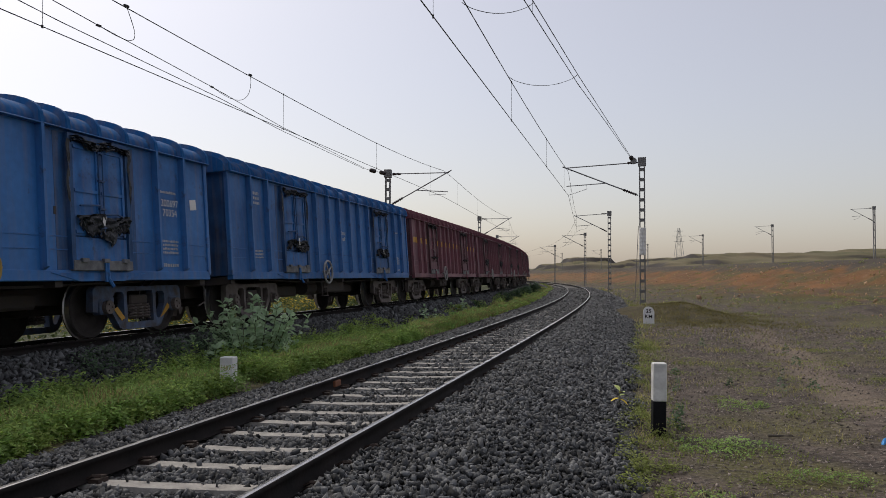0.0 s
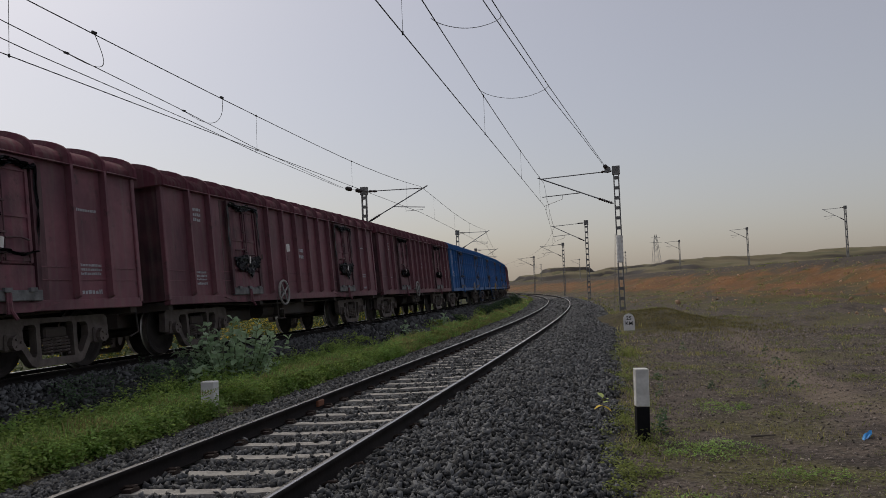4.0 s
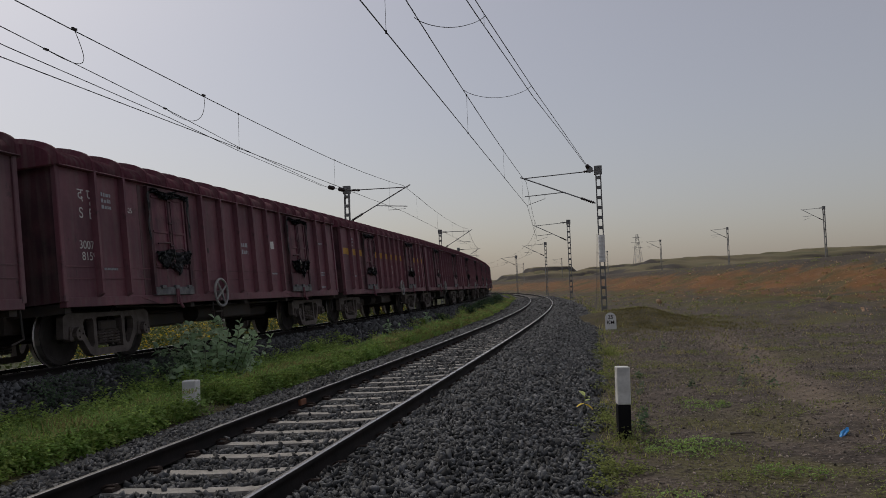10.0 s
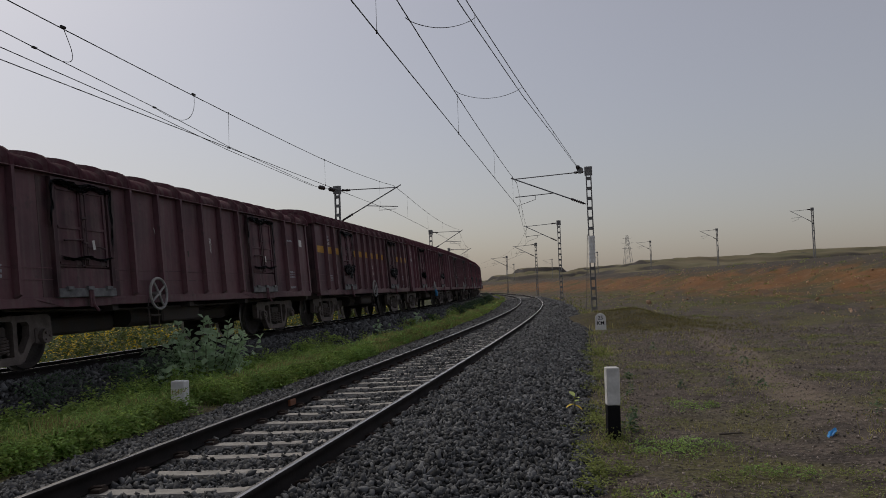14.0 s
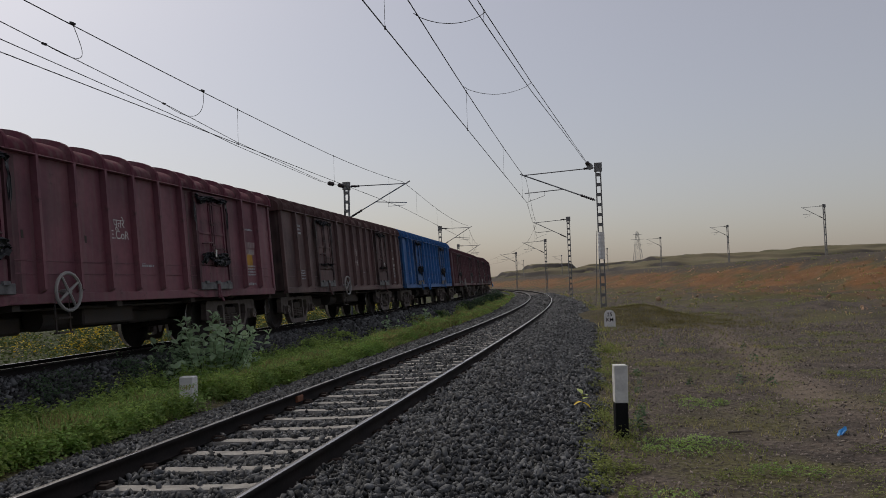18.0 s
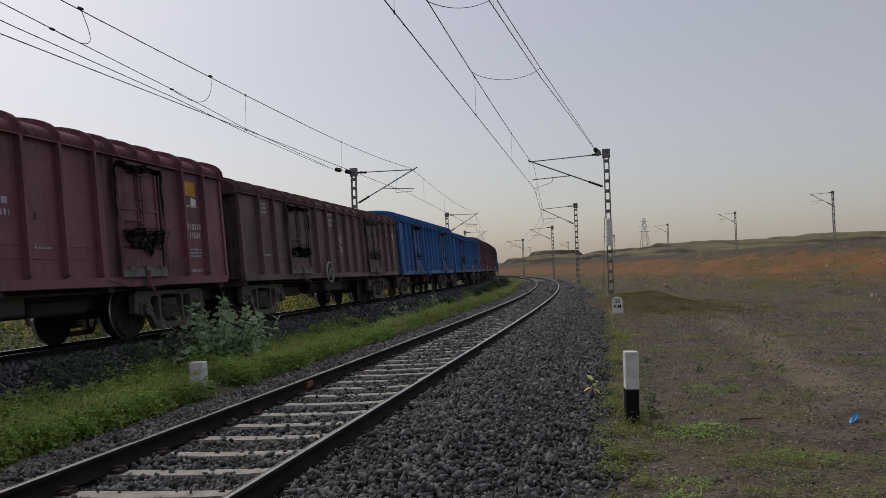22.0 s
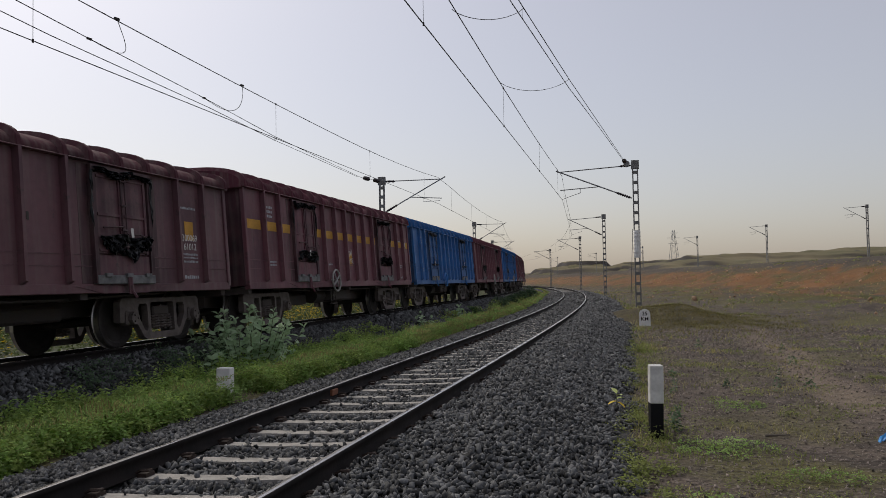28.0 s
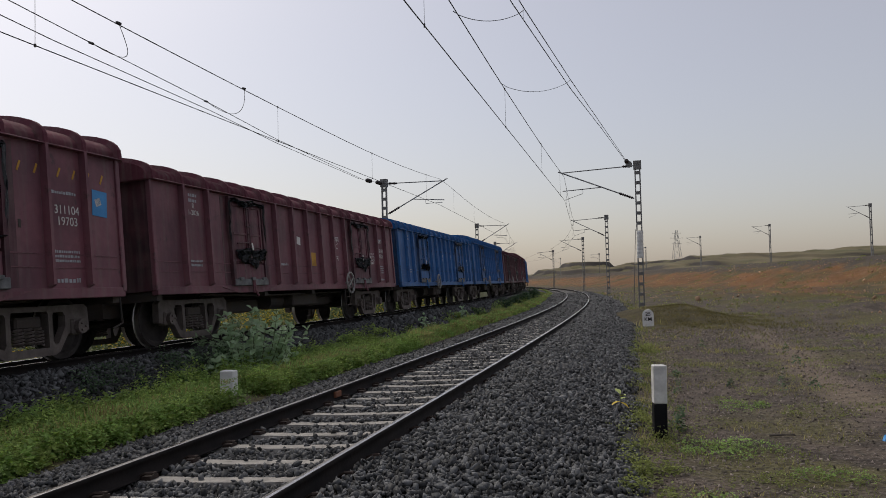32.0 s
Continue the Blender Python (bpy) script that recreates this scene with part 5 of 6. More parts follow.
field_grass()


def mound_grass():
    rng = np.random.default_rng(30)
    n = 34000
    x, y = rng.normal(9.9, 2.2, n), rng.normal(34.0, 3.9, n)
    s, o = line_of(x, y)
    z = ground_z(x, y, s, o)
    keep = (o > 3.6) & (np.hypot(x - 7.65, y - 29.8) > 0.75) & (rng.random(n) < 0.5 + 0.5 * ripple(x, y, 1.5, 55))
    blades("mound_grass", *np.stack([x, y, z, rng.uniform(0.03, 0.09, n), rng.uniform(0.006, 0.014, n)], -1)[keep].T, rng, M_MOUND, "dull olive grass on the earth mound", 0.6)


mound_grass()


def sky_turns(n, rng):
    """Turns of leaves that lie open to the sky, each tilted its own way."""
    a, b, t = rng.uniform(0, math.tau, n), rng.uniform(0, math.tau, n), np.abs(rng.normal(0, 0.55, n))
    k = np.stack([np.cos(b), np.sin(b), np.zeros(n)], -1)
    c, s = np.cos(t)[:, None, None], np.sin(t)[:, None, None]
    cross = np.zeros((n, 3, 3))
    cross[:, 0, 2], cross[:, 1, 2], cross[:, 2, 0], cross[:, 2, 1] = k[:, 1], -k[:, 0], -k[:, 1], k[:, 0]
    tilt = np.eye(3)[None] * c + s * cross + (1 - c) * k[:, :, None] * k[:, None, :]
    return np.einsum("nij,njk->nik", tilt, z_turns(a))


def leaf_cloud(rng, centres, radii, heights, per, size, lift=0.0):
    """Small folded leaves scattered through low domes: vertices and faces."""
    n = len(centres) * per
    c = np.repeat(np.arange(len(centres)), per)
    d = rng.normal(size=(n, 3))
    d /= np.linalg.norm(d, axis=1)[:, None]
    d[:, 2] = np.abs(d[:, 2])
    d *= rng.uniform(0.45, 1.0, (n, 1)) ** 0.5
    wob = 1 + 0.3 * np.sin(d[:, 0] * 7 + c) * np.cos(d[:, 1] * 6 + c * 2)
    p = centres[c] + d * np.stack([radii[c] * wob, radii[c] * wob, heights[c] * wob], -1)
    leaf = np.array([(-0.5, 0, 0), (0, -0.9, 0.12), (0.5, 0, 0), (0, 0.9, 0.12)])
    f = np.array([(0, 1, 3), (1, 2, 3)])
    z = size * rng.uniform(0.6, 1.4, n)
    turns = sky_turns(n, rng)
    return tiled(np.broadcast_to(leaf, (n, 4, 3)), f, p, turns, np.stack([z, z, z], -1))


def clumps(name, places, radius, height, per, size, mat, label, category, rng):
    x, y = np.array([p[0] for p in places]), np.array([p[1] for p in places])
    s, o = line_of(x, y)
    z = np.where(np.abs(o) < 8, np.maximum(GROUND_Z, bed_height(FAR_BED, o) * (o < -4.2) + GROUND_Z * (o >= -4.2)), ground_z(x, y, s, o))
    n = len(x)
    v, f = leaf_cloud(rng, np.stack([x, y, z], -1), radius * rng.uniform(0.6, 1.3, n), height * rng.uniform(0.6, 1.3, n), per, size)
    ob = new(name, from_arrays(name, v, f, mat))
    return tagged(ob, label, category, kind="stuff")


def low_weeds():
    rng = np.random.default_rng(31)
    places = []
    for _ in range(1700):
        s = rng.uniform(5.5, 23)
        o = rng.uniform(-4.5, -2.8)
        x, y, _ = on_line(s, o)
        if math.hypot(x + 3.5, y - 13.2) > 0.68 and rng.random() < 0.88 and abs(o + 3.65) < 0.85 + 0.15 * math.sin(s * 2.1):
            places.append((float(x), float(y)))
    clumps("weed_patch", places[::2], 0.22, 0.30, 170, 0.033, M_WEED, "low leafy green weeds between the tracks", "weeds", rng)
    clumps("weed_patch", places[1::2], 0.20, 0.34, 170, 0.029, M_LIME, "fresh yellow-green weeds between the tracks", "weeds", rng)
    places = [tuple(float(v) for v in on_line(rng.uniform(13.9, 17.2), rng.uniform(-4.5, -3.6))[:2]) for _ in range(26)]
    clumps("weed_patch", places, 0.3, 0.42, 240, 0.034, M_WEED, "tall green weeds round the foot of the milkweed", "weeds", rng)
    places = []
    for _ in range(24):
        x, y, _ = on_line(rng.uniform(11.0, 15.5), rng.uniform(-5.0, -4.35))
        places.append((float(x), float(y)))
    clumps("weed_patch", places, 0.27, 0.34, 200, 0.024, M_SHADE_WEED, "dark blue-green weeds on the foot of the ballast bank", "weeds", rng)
    places = []
    for _ in range(160):
        s = rng.uniform(19, 80)
        x, y, _ = on_line(s, rng.uniform(-4.8, -3.0))
        places.append((float(x), float(y)))
    clumps("weed_patch", places, 0.4, 0.26, 200, 0.04, M_LIME, "low leafy green weeds further along the strip", "weeds", rng)
    places = [tuple(float(v) for v in on_line(rng.uniform(4, 24), 3.25 + rng.normal() * 0.18)[:2]) for _ in range(80)]
    clumps("weed_patch", places, 0.15, 0.15, 110, 0.02, M_DULL, "small green weeds at the foot of the ballast", "weeds", rng)
    places = [(4.4, 11.4), (4.9, 11.0), (4.1, 11.9), (3.4, 8.2), (2.9, 8.6), (5.7, 14.8), (3.6, 7.3), (4.2, 7.0), (6.8, 16.5), (3.0, 9.6), (5.0, 16.5), (7.7, 18.5), (2.75, 9.0), (2.5, 8.3), (2.2, 7.6), (2.7, 7.0), (3.1, 6.5), (2.6, 6.2), (3.3, 6.0), (2.05, 6.7), (1.9, 6.0), (3.9, 6.4)]
    for _ in range(300):
        x, y = rng.uniform(1.6, 13), rng.uniform(5, 24)
        o = float(line_of(np.array([x]), np.array([y]))[1][0])
        if o > 3.3 and ripple(x, y, 2.4, 77) > 0.15:
            places.append((x, y))
    clumps("weed_patch", places, 0.27, 0.055, 190, 0.013, M_DULL, "flat yellow-green weeds on the stony soil", "weeds", rng)
    places = [(2.75, 8.75), (3.0, 8.5), (2.6, 8.45), (3.2, 8.8), (2.9, 8.2), (3.35, 8.5), (3.3, 7.3), (3.6, 7.2), (2.2, 6.6), (2.0, 6.2), (4.1, 11.5), (4.4, 11.2), (4.0, 11.0)]
    clumps("weed_patch", places, 0.2, 0.07, 220, 0.015, M_WEED, "low bright green weeds at the foot of the painted post", "weeds", rng)
    places = [(5.33, 12.67), (4.75, 13.3), (6.0, 13.0), (3.7, 12.7), (4.3, 14.9), (7.2, 16.4), (8.1, 19.0), (6.6, 20.5), (3.1, 10.6), (5.9, 9.7), (2.75, 9.55), (2.85, 9.75)]
    clumps("weed_patch", places, 0.09, 0.24, 60, 0.028, M_SHADE_WEED, "small dark upright weeds on the stony soil", "weeds", rng)
    places = [(float(a), float(b)) for a, b in zip(rng.uniform(14, 44, 90), rng.uniform(36, 110, 90))]
    clumps("bank_shrubs", places, 0.5, 0.2, 90, 0.05, M_DULL, "scattered low shrubs on the cut bank", "shrubs", rng)
    # behind the train
    rng = np.random.default_rng(37)
    places = []
    for _ in range(420):
        x, y, _ = on_line(rng.uniform(-6, 72), -GAP - 4.0 - 12 * rng.random() ** 1.4)
        places.append((float(x), float(y)))
    clumps("flowering_shrubs", places, 0.75, 0.75, 200, 0.07, M_BEHIND, "green shrubs behind the train's track", "shrubs", rng)
    clumps("yellow_blossom", places[::2], 0.75, 0.9, 120, 0.055, M_FLOWER, "yellow blossom on the shrubs behind the train", "flowers", rng)


low_weeds()


def pebbles():
    rng = np.random.default_rng(43)
    shapes, faces = stone_shapes(8, rng)
    s = np.concatenate([rng.uniform(4, 30, 44000), rng.uniform(24, 60, 3000), rng.uniform(24, 75, 3400)])
    o = np.concatenate([3.2 + rng.random(44000) ** 1.3 * 11, 3.3 + rng.random(3000) * 22, rng.uniform(10, 34, 3400)])
    x, y, _ = on_line(s, o)
    n = len(s)
    keep = (np.arange(n) < 47000) | (ground_z(x, y, s, o) < 0.0) & (rng.random(n) < np.clip(0.5 + 0.6 * ripple(x, y, 8.0, 91), 0.04, 1))
    s, o, x, y = s[keep], o[keep], x[keep], y[keep]
    n = len(s)
    r = 0.0078 * np.minimum(rng.lognormal(0, 0.5, n), 2.4) * (1 + 0.025 * s)
    v, f = strewn(shapes, faces, rng, np.stack([x, y, ground_z(x, y, s, o) + r * 0.2], -1), np.stack([r, r, r * 0.7], -1))
    m = material("field_stone", (0.22, 0.185, 0.16), 0.92, vary=0.3, island=0.75, scale=6)
    tagged(new("field_stones", from_arrays("field_stones", v, f, m)), "scattered pebbles and stones on the brown soil", "stones", kind="stuff")


pebbles()


def bank_stones():
    rng = np.random.default_rng(47)
    shapes, faces = stone_shapes(8, rng)
    n = 2600
    x, y = rng.uniform(17, 39, n), rng.uniform(30, 110, n)
    keep = rng.random(n) < np.clip(0.35 + 0.7 * ripple(x, y, 11.0, 95), 0.03, 1)
    x, y = x[keep], y[keep]
    n = len(x)
    s, o = line_of(x, y)
    r = 0.05 * rng.lognormal(0, 0.45, n)
    v, f = strewn(shapes, faces, rng, np.stack([x, y, ground_z(x, y, s, o) + r * 0.2], -1), np.stack([r, r, r * 0.7], -1))
    m = material("pale_ochre_stone", (0.42, 0.27, 0.17), 0.92, vary=0.3, island=0.45, scale=6)
    tagged(new("bank_stones", from_arrays("bank_stones", v, f, m)), "pale ochre stones strewn over the orange bank", "stones", kind="stuff")


bank_stones()


def leaf_mesh(length, width, curl, mat):
    bm = bmesh.new()
    rows = []
    for i, (u, w) in enumerate(((0, 0.12), (0.2, 0.72), (0.45, 1.0), (0.72, 0.82), (0.92, 0.35), (1.0, 0.03))):
        z = -curl * u * u
        rows.append([bm.verts.new((e * w * width / 2, u * length, z + abs(e) * 0.18 * width * w)) for e in (-1, 0, 1)])
    for a, b in zip(rows[:-1], rows[1:]):
        for k in range(2):
            bm.faces.new((a[k], a[k + 1], b[k + 1], b[k]))
    return mesh_of("leaf", bm, mat)


LEAVES = [leaf_mesh(0.19, 0.125, c, M_BUSH) for c in (0.01, 0.03, 0.05)]


def milkweed(name, x, y, z, stems, height, spread, rng, label, scale=1.0):
    """A shrub of upright stems with broad waxy leaves in pairs."""
    w = empty(name, pose(x, y, z), label, "shrub")
    for i in range(stems):
        a = rng.uniform(0, math.tau)
        r = spread * rng.random() ** 0.6
        h = height * (1 - 0.45 * r / spread) * rng.uniform(0.8, 1.1)
        foot = Vector((math.cos(a) * r * 0.3, math.sin(a) * r * 0.3, -0.05))
        top = Vector((math.cos(a) * r, math.sin(a) * r, h))
        bend = foot.lerp(top, 0.5) + Vector((math.cos(a), math.sin(a), 0)) * 0.08
        bm = bmesh.new()
        tube(bm, foot, bend, 0.014, 0.011, 6)
        tube(bm, bend, top, 0.011, 0.006, 6)
        part("stem", bm, M_STEM, w)
        count = max(4, int(h / 0.085))
        for k in range(count):
            u = 0.18 + 0.82 * k / (count - 1)
            c = foot.lerp(bend, u * 2) if u < 0.5 else bend.lerp(top, u * 2 - 1)
            for side in (0, 180):
                up = rng.uniform(-25, 50) + 38 * (u > 0.9)
                m = Matrix.Translation(c) @ pose(0, 0, 0, 0, 0, k * 90 + side + rng.uniform(-25, 25)) @ pose(0, 0, 0, up, rng.uniform(-45, 45), 0) @ Matrix.Scale(scale * rng.uniform(0.7, 1.15) * (0.75 if u > 0.9 else 1), 4)
                part("leaf", LEAVES[rng.integers(0, 3)], None, w, m=m)
    return w


prng = np.random.default_rng(53)
for s, o, stems, height, spread, label in ((15.1, -4.05, 12, 0.95, 0.75, "leafy grey-green milkweed shrub in the weeds"), (15.9, -4.5, 28, 1.6, 1.15, "large grey-green milkweed shrub with broad leaves"), (14.4, -4.75, 9, 0.75, 0.6, "small grey-green milkweed shrub beside the ballast"),
                                          (29.5, -4.4, 5, 0.75, 0.45, "sparse grey-green milkweed further along the strip"), (36.0, -4.3, 6, 0.8, 0.6, "grey-green milkweed clump beside the train's track")):
    x, y, _ = on_line(s, o)
    milkweed("milkweed_shrub", float(x), float(y), GROUND_Z, stems, height, spread, prng, label)
x, y, _ = on_line(11.8, 2.92)
seedling = empty("seedling", pose(float(x), float(y), -0.36), "small yellow-green seedling growing out of the ballast", "seedling")
part("stem", tube(bmesh.new(), (0, 0, -0.05), (0.02, 0, 0.2), 0.006, 0.004, 5), M_STEM, seedling)
M_SEED = material("young_leaf", (0.35, 0.42, 0.12), 0.6, vary=0.2)
M_SEED_Y = material("yellowed_leaf", (0.65, 0.48, 0.03), 0.6, vary=0.2)
for k, (a, u, z, mat) in enumerate(((20, 35, 0.2, M_SEED), (200, 20, 0.17, M_SEED), (100, -10, 0.1, M_SEED_Y), (300, 10, 0.13, M_SEED), (240, -25, 0.09, M_SEED_Y))):
    part("leaf", leaf_mesh(0.13, 0.075, 0.02, mat), None, seedling, m=pose(0.015, 0, z, 0, 0, a) @ pose(0, 0, 0, u, 0, 0))


def far_bush(x, y, r, label, leafy=None):
    leafy = leafy or M_FAR_LEAF
    rng = np.random.default_rng(int(abs(x) + y))
    s, o = line_of(np.array([x]), np.array([y]))
    z = float(ground_z(np.array([x]), np.array([y]), s, o)[0])
    w = empty("bush", pose(x, y, z), label, "bush")
    bm = bmesh.new()
    for k in range(4):
        a = k * 1.6
        tube(bm, (0, 0, -0.3), (math.cos(a) * r * 0.5, math.sin(a) * r * 0.5, r * 0.7), 0.05 * r, 0.02 * r, 5)
    part("stem", bm, M_STEM, w)
    c = rng.normal(size=(14, 3)) * (r * 0.38, r * 0.38, r * 0.2) + (0, 0, r * 0.42)
    v, f = leaf_cloud(rng, c, np.full(14, r * 0.42), np.full(14, r * 0.38), 90, r * 0.075)
    part("crown", from_arrays("crown", v, f, leafy), None, w)


for x, y, r in ((143.0, 312.0, 3.4),):
    far_bush(x, y, r, "dark green bush standing on the bank")
for s, o, r in ((52, -4.5, 0.7), (60, -4.4, 0.8), (69, -4.4, 0.8), (78, -4.4, 0.9), (90, -4.4, 0.9), (41, -4.6, 0.55), (101, -4.4, 0.9)):
    x, y, _ = on_line(s, o)
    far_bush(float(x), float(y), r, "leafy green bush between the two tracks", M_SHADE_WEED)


def litter():
    rng = np.random.default_rng(61)
    bm = bmesh.new()
    bmesh.ops.create_icosphere(bm, subdivisions=2, radius=0.1)
    for v in bm.verts:
        v.co = Vector((v.co.x * 1.5, v.co.y * 0.45, max(v.co.z, -0.03) * 0.55 + 0.35 * max(v.co.x, 0))) * rng.uniform(0.6, 1.4)
    part("plastic_bag", bm, material("blue_plastic", (0.02, 0.30, 0.75), 0.35, vary=0.3), None, m=pose(4.75, 8.67, GROUND_Z + 0.02, 0, -25, 35) @ Matrix.Scale(0.72, 4))
    tagged(bpy.data.objects["plastic_bag"], "crumpled blue plastic bag lying on the soil", "plastic bag")
    bm = bmesh.new()
    tube(bm, (-0.35, 0, 0.02), (0.3, 0.06, 0.05), 0.035, 0.02, 7)
    tube(bm, (0.05, 0.03, 0.04), (0.3, -0.12, 0.05), 0.016, 0.01, 6)
    ob = part("dead_branch", bm, material("dead_wood", (0.10, 0.085, 0.07), 0.9, vary=0.4), None, m=pose(3.83, 9.13, GROUND_Z, 0, 0, -12) @ Matrix.Scale(0.42, 4))
    tagged(ob, "short grey dead branch on the soil", "branch")


litter()


def pylon():
    w = empty("power_pylon", pose(192.0, 650.0, 9.0), "distant pale lattice power pylon", "pylon")
    wide = lambda z: 3.6 * (1 - z / 34.0) + 0.35
    for sx in (-1, 1):
        for sy in (-1, 1):
            bm = bmesh.new()
            for z0, z1 in ((0, 12), (12, 22), (22, 31)):
                tube(bm, (sx * wide(z0), sy * wide(z0), z0), (sx * wide(z1), sy * wide(z1), z1), 0.16, n=4)
            part("leg", bm, M_GALV, w)
    for k in range(6):
        z0, z1 = k * 5, k * 5 + 5
        bm = bmesh.new()
        for sy in (-1, 1):
            tube(bm, (-wide(z0), sy * wide(z0), z0), (wide(z1), sy * wide(z1), z1), 0.09, n=4)
            tube(bm, (wide(z0), sy * wide(z0), z0), (-wide(z1), sy * wide(z1), z1), 0.09, n=4)
        part("bracing", bm, M_GALV, w)
    for z, r in ((20, 4.2), (24.5, 5.2), (28.5, 3.6)):
        part("cross_arm", tube(tube(bmesh.new(), (-r, 0, z), (r, 0, z), 0.16, n=4), (-r, 0, z), (r, 0, z + 0.01), 0.1, n=4), M_GALV, w)


pylon()


# ---- writing and wear on the wagons ----
def lettering(w, body, y, z, size, mat=None, name="lettering"):
    t = bpy.data.curves.new("lettering", "FONT")
    t.body, t.size, t.align_x, t.extrude, t.space_line = body, size, "CENTER", 0.001, 0.95
    t.materials.append(mat or M_WHITE)
    ob = new(name, t)
    ob.parent, ob.matrix_basis = w, pose(HALF_W + 0.008, y, z, 90, 0, 90)
    return ob


BAR_MESH = {}


def bars(w, y, z, width, height, rows, rng, mat=None):
    """Unreadable lines of writing: rows of short bars."""
    for k in range(rows):
        key = (round(width, 2), round(height, 3), int(rng.integers(0, 4)))
        if key not in BAR_MESH:
            bm, at = bmesh.new(), -width / 2
            r = np.random.default_rng(key[2] + 5)
            while at < width / 2 - 0.01:
                step = float(r.uniform(0.4, 1.1)) * height
                box(bm, HALF_W + 0.004, HALF_W + 0.008, at, min(at + step, width / 2), 0, height * float(r.uniform(0.7, 1.0)))
                at += step + height * 0.35
            BAR_MESH[key] = mesh_of("text_bar", bm, mat or M_CHALK)
        part("text_bar", BAR_MESH[key], None, w, m=pose(0, y, z - k * height * 1.55))


def patch(w, name, y, z, wy, wz, mat, tilt=0.0, label=""):
    part(name, slab(HALF_W + 0.003, HALF_W + 0.007, -wy / 2, wy / 2, -wz / 2, wz / 2), mat, w, label, m=Matrix.Translation((0, y, z)) @ pose(0, 0, 0, tilt, 0, 0))


M_CHALK = material("faded_white_lettering", (0.46, 0.48, 0.52), 0.8, vary=0.3, scale=8)
# wagon: lines of (text, place along the side, height, letter size)
TEXTS = {
    0: [("300697\n70354", 5.5, 2.28, 0.185), ("दरे", 0.05, 2.22, 0.30), ("S R", 0.05, 1.93, 0.28), ("30069770354", -1.68, 1.16, 0.125), ("दरे", -2.4, 1.16, 0.2)],
    1: [("3-27", -5.0, 2.55, 0.17), ("पू रे", -6.1, 2.75, 0.22), ("E R", -6.1, 2.48, 0.2), ("300202\n62188", -6.0, 1.9, 0.18)],
    4: [("मध्य", 0.05, 1.92, 0.24), ("C R", 0.05, 1.68, 0.24)],
    6: [("E.Co.R", -5.4, 2.35, 0.2), ("पूतरे", -5.4, 2.62, 0.22), ("31294\n3507", -5.4, 1.95, 0.17)],
    7: [("300301\n64208", 5.5, 2.15, 0.185), ("उ रे", 0.05, 2.25, 0.22), ("N R", 0.05, 1.98, 0.2)],
    2: [("BCNAHSM1", 5.455, 2.1, 0.13), ("300700\n60123", 5.5, 1.9, 0.185)],
    8: [("311405\n35075", 5.5, 2.05, 0.185), ("पूतटरे\nECR", 0.05, 1.9, 0.2)],
    9: [("द पू", -6.05, 2.72, 0.3), ("S  E", -6.05, 2.42, 0.26), ("300793\n81595", -6.0, 1.9, 0.2), ("2-25", -4.8, 2.62, 0.14)],
    10: [("दम", 0.05, 2.0, 0.2), ("S C", 0.05, 1.75, 0.2)],
    11: [("उ रे", -6.3, 2.72, 0.24), ("N R", -6.3, 2.42, 0.22)],
    12: [("पूमरे\nECR", 0.05, 1.85, 0.22), ("05-25", -5.45, 2.6, 0.14)],
    13: [("W\nप", -1.2, 2.25, 0.24), ("R\nरे", 0.9, 2.2, 0.2)],
    16: [("300898\n33978", 5.5, 1.85, 0.185), ("BCNAM1", 5.455, 2.15, 0.14), ("प रे", 0.05, 2.15, 0.28), ("W R", 0.05, 1.82, 0.27)],
    17: [("311218\n10063", 5.5, 2.1, 0.185), ("पूतरे\nE.CoR", 0.05, 2.25, 0.22)],
    18: [("पू उ", 0.05, 2.28, 0.27), ("NE", 0.05, 1.98, 0.27)],
    19: [("310220\n10234", 5.5, 2.2, 0.185), ("BCNAHSM1", 5.455, 2.5, 0.11), ("पूरे", 0.05, 2.3, 0.26), ("ER", 0.05, 2.02, 0.25)],
    20: [("मरे", 0.05, 2.05, 0.3), ("CR", 0.05, 1.75, 0.26), ("BCNAM1\n300187\n03716", -0.8, 2.85, 0.17)],
    21: [("310218\n11634", 5.5, 2.05, 0.185)],
    22: [("उपरे", 0.9, 2.08, 0.27), ("NWR", 0.9, 1.80, 0.25), ("31110317023", 0.9, 1.2, 0.125), ("311103\n17023", 5.5, 1.98, 0.185), ("BCNAHSM1", 5.455, 2.28, 0.11), ("40\n138", 1.76, 2.15, 0.13)],
    23: [("पू उ", 0.05, 2.12, 0.3), ("N E", 0.05, 1.78, 0.27), ("300401\n60648", 5.5, 2.28, 0.185)],
    24: [("दपू", 0.05, 2.28, 0.27), ("S E", 0.05, 2.0, 0.25), ("300794\n20799", 5.5, 2.15, 0.185), ("06-29", -5.45, 2.5, 0.2)],
    27: [("300069\n61012", 5.455, 1.9, 0.18)],
    26: [("दपरे\nSWR", 0.05, 1.85, 0.23)],
    28: [("300401\n60334", 5.5, 2.1, 0.185), ("उ रे", 0.5, 2.1, 0.22), ("N E", 0.5, 1.8, 0.22)],
    29: [("300989\n60962", 5.5, 2.1, 0.185)],
    30: [("मध्य\nC", 1.7, 2.3, 0.22), ("म", 1.7, 1.75, 0.22), ("300190\n60528", 5.5, 2.1, 0.185), ("BCNM-1", 5.455, 2.42, 0.14), ("C.C 54.10t\nTARE 27.20t\nAREA 42.7M\nBCNM-1", 4.63, 2.0, 0.105), ("R\n1-2026", -5.45, 2.62, 0.14)],
    31: [("311104\n19703", 5.5, 2.22, 0.185)],
}
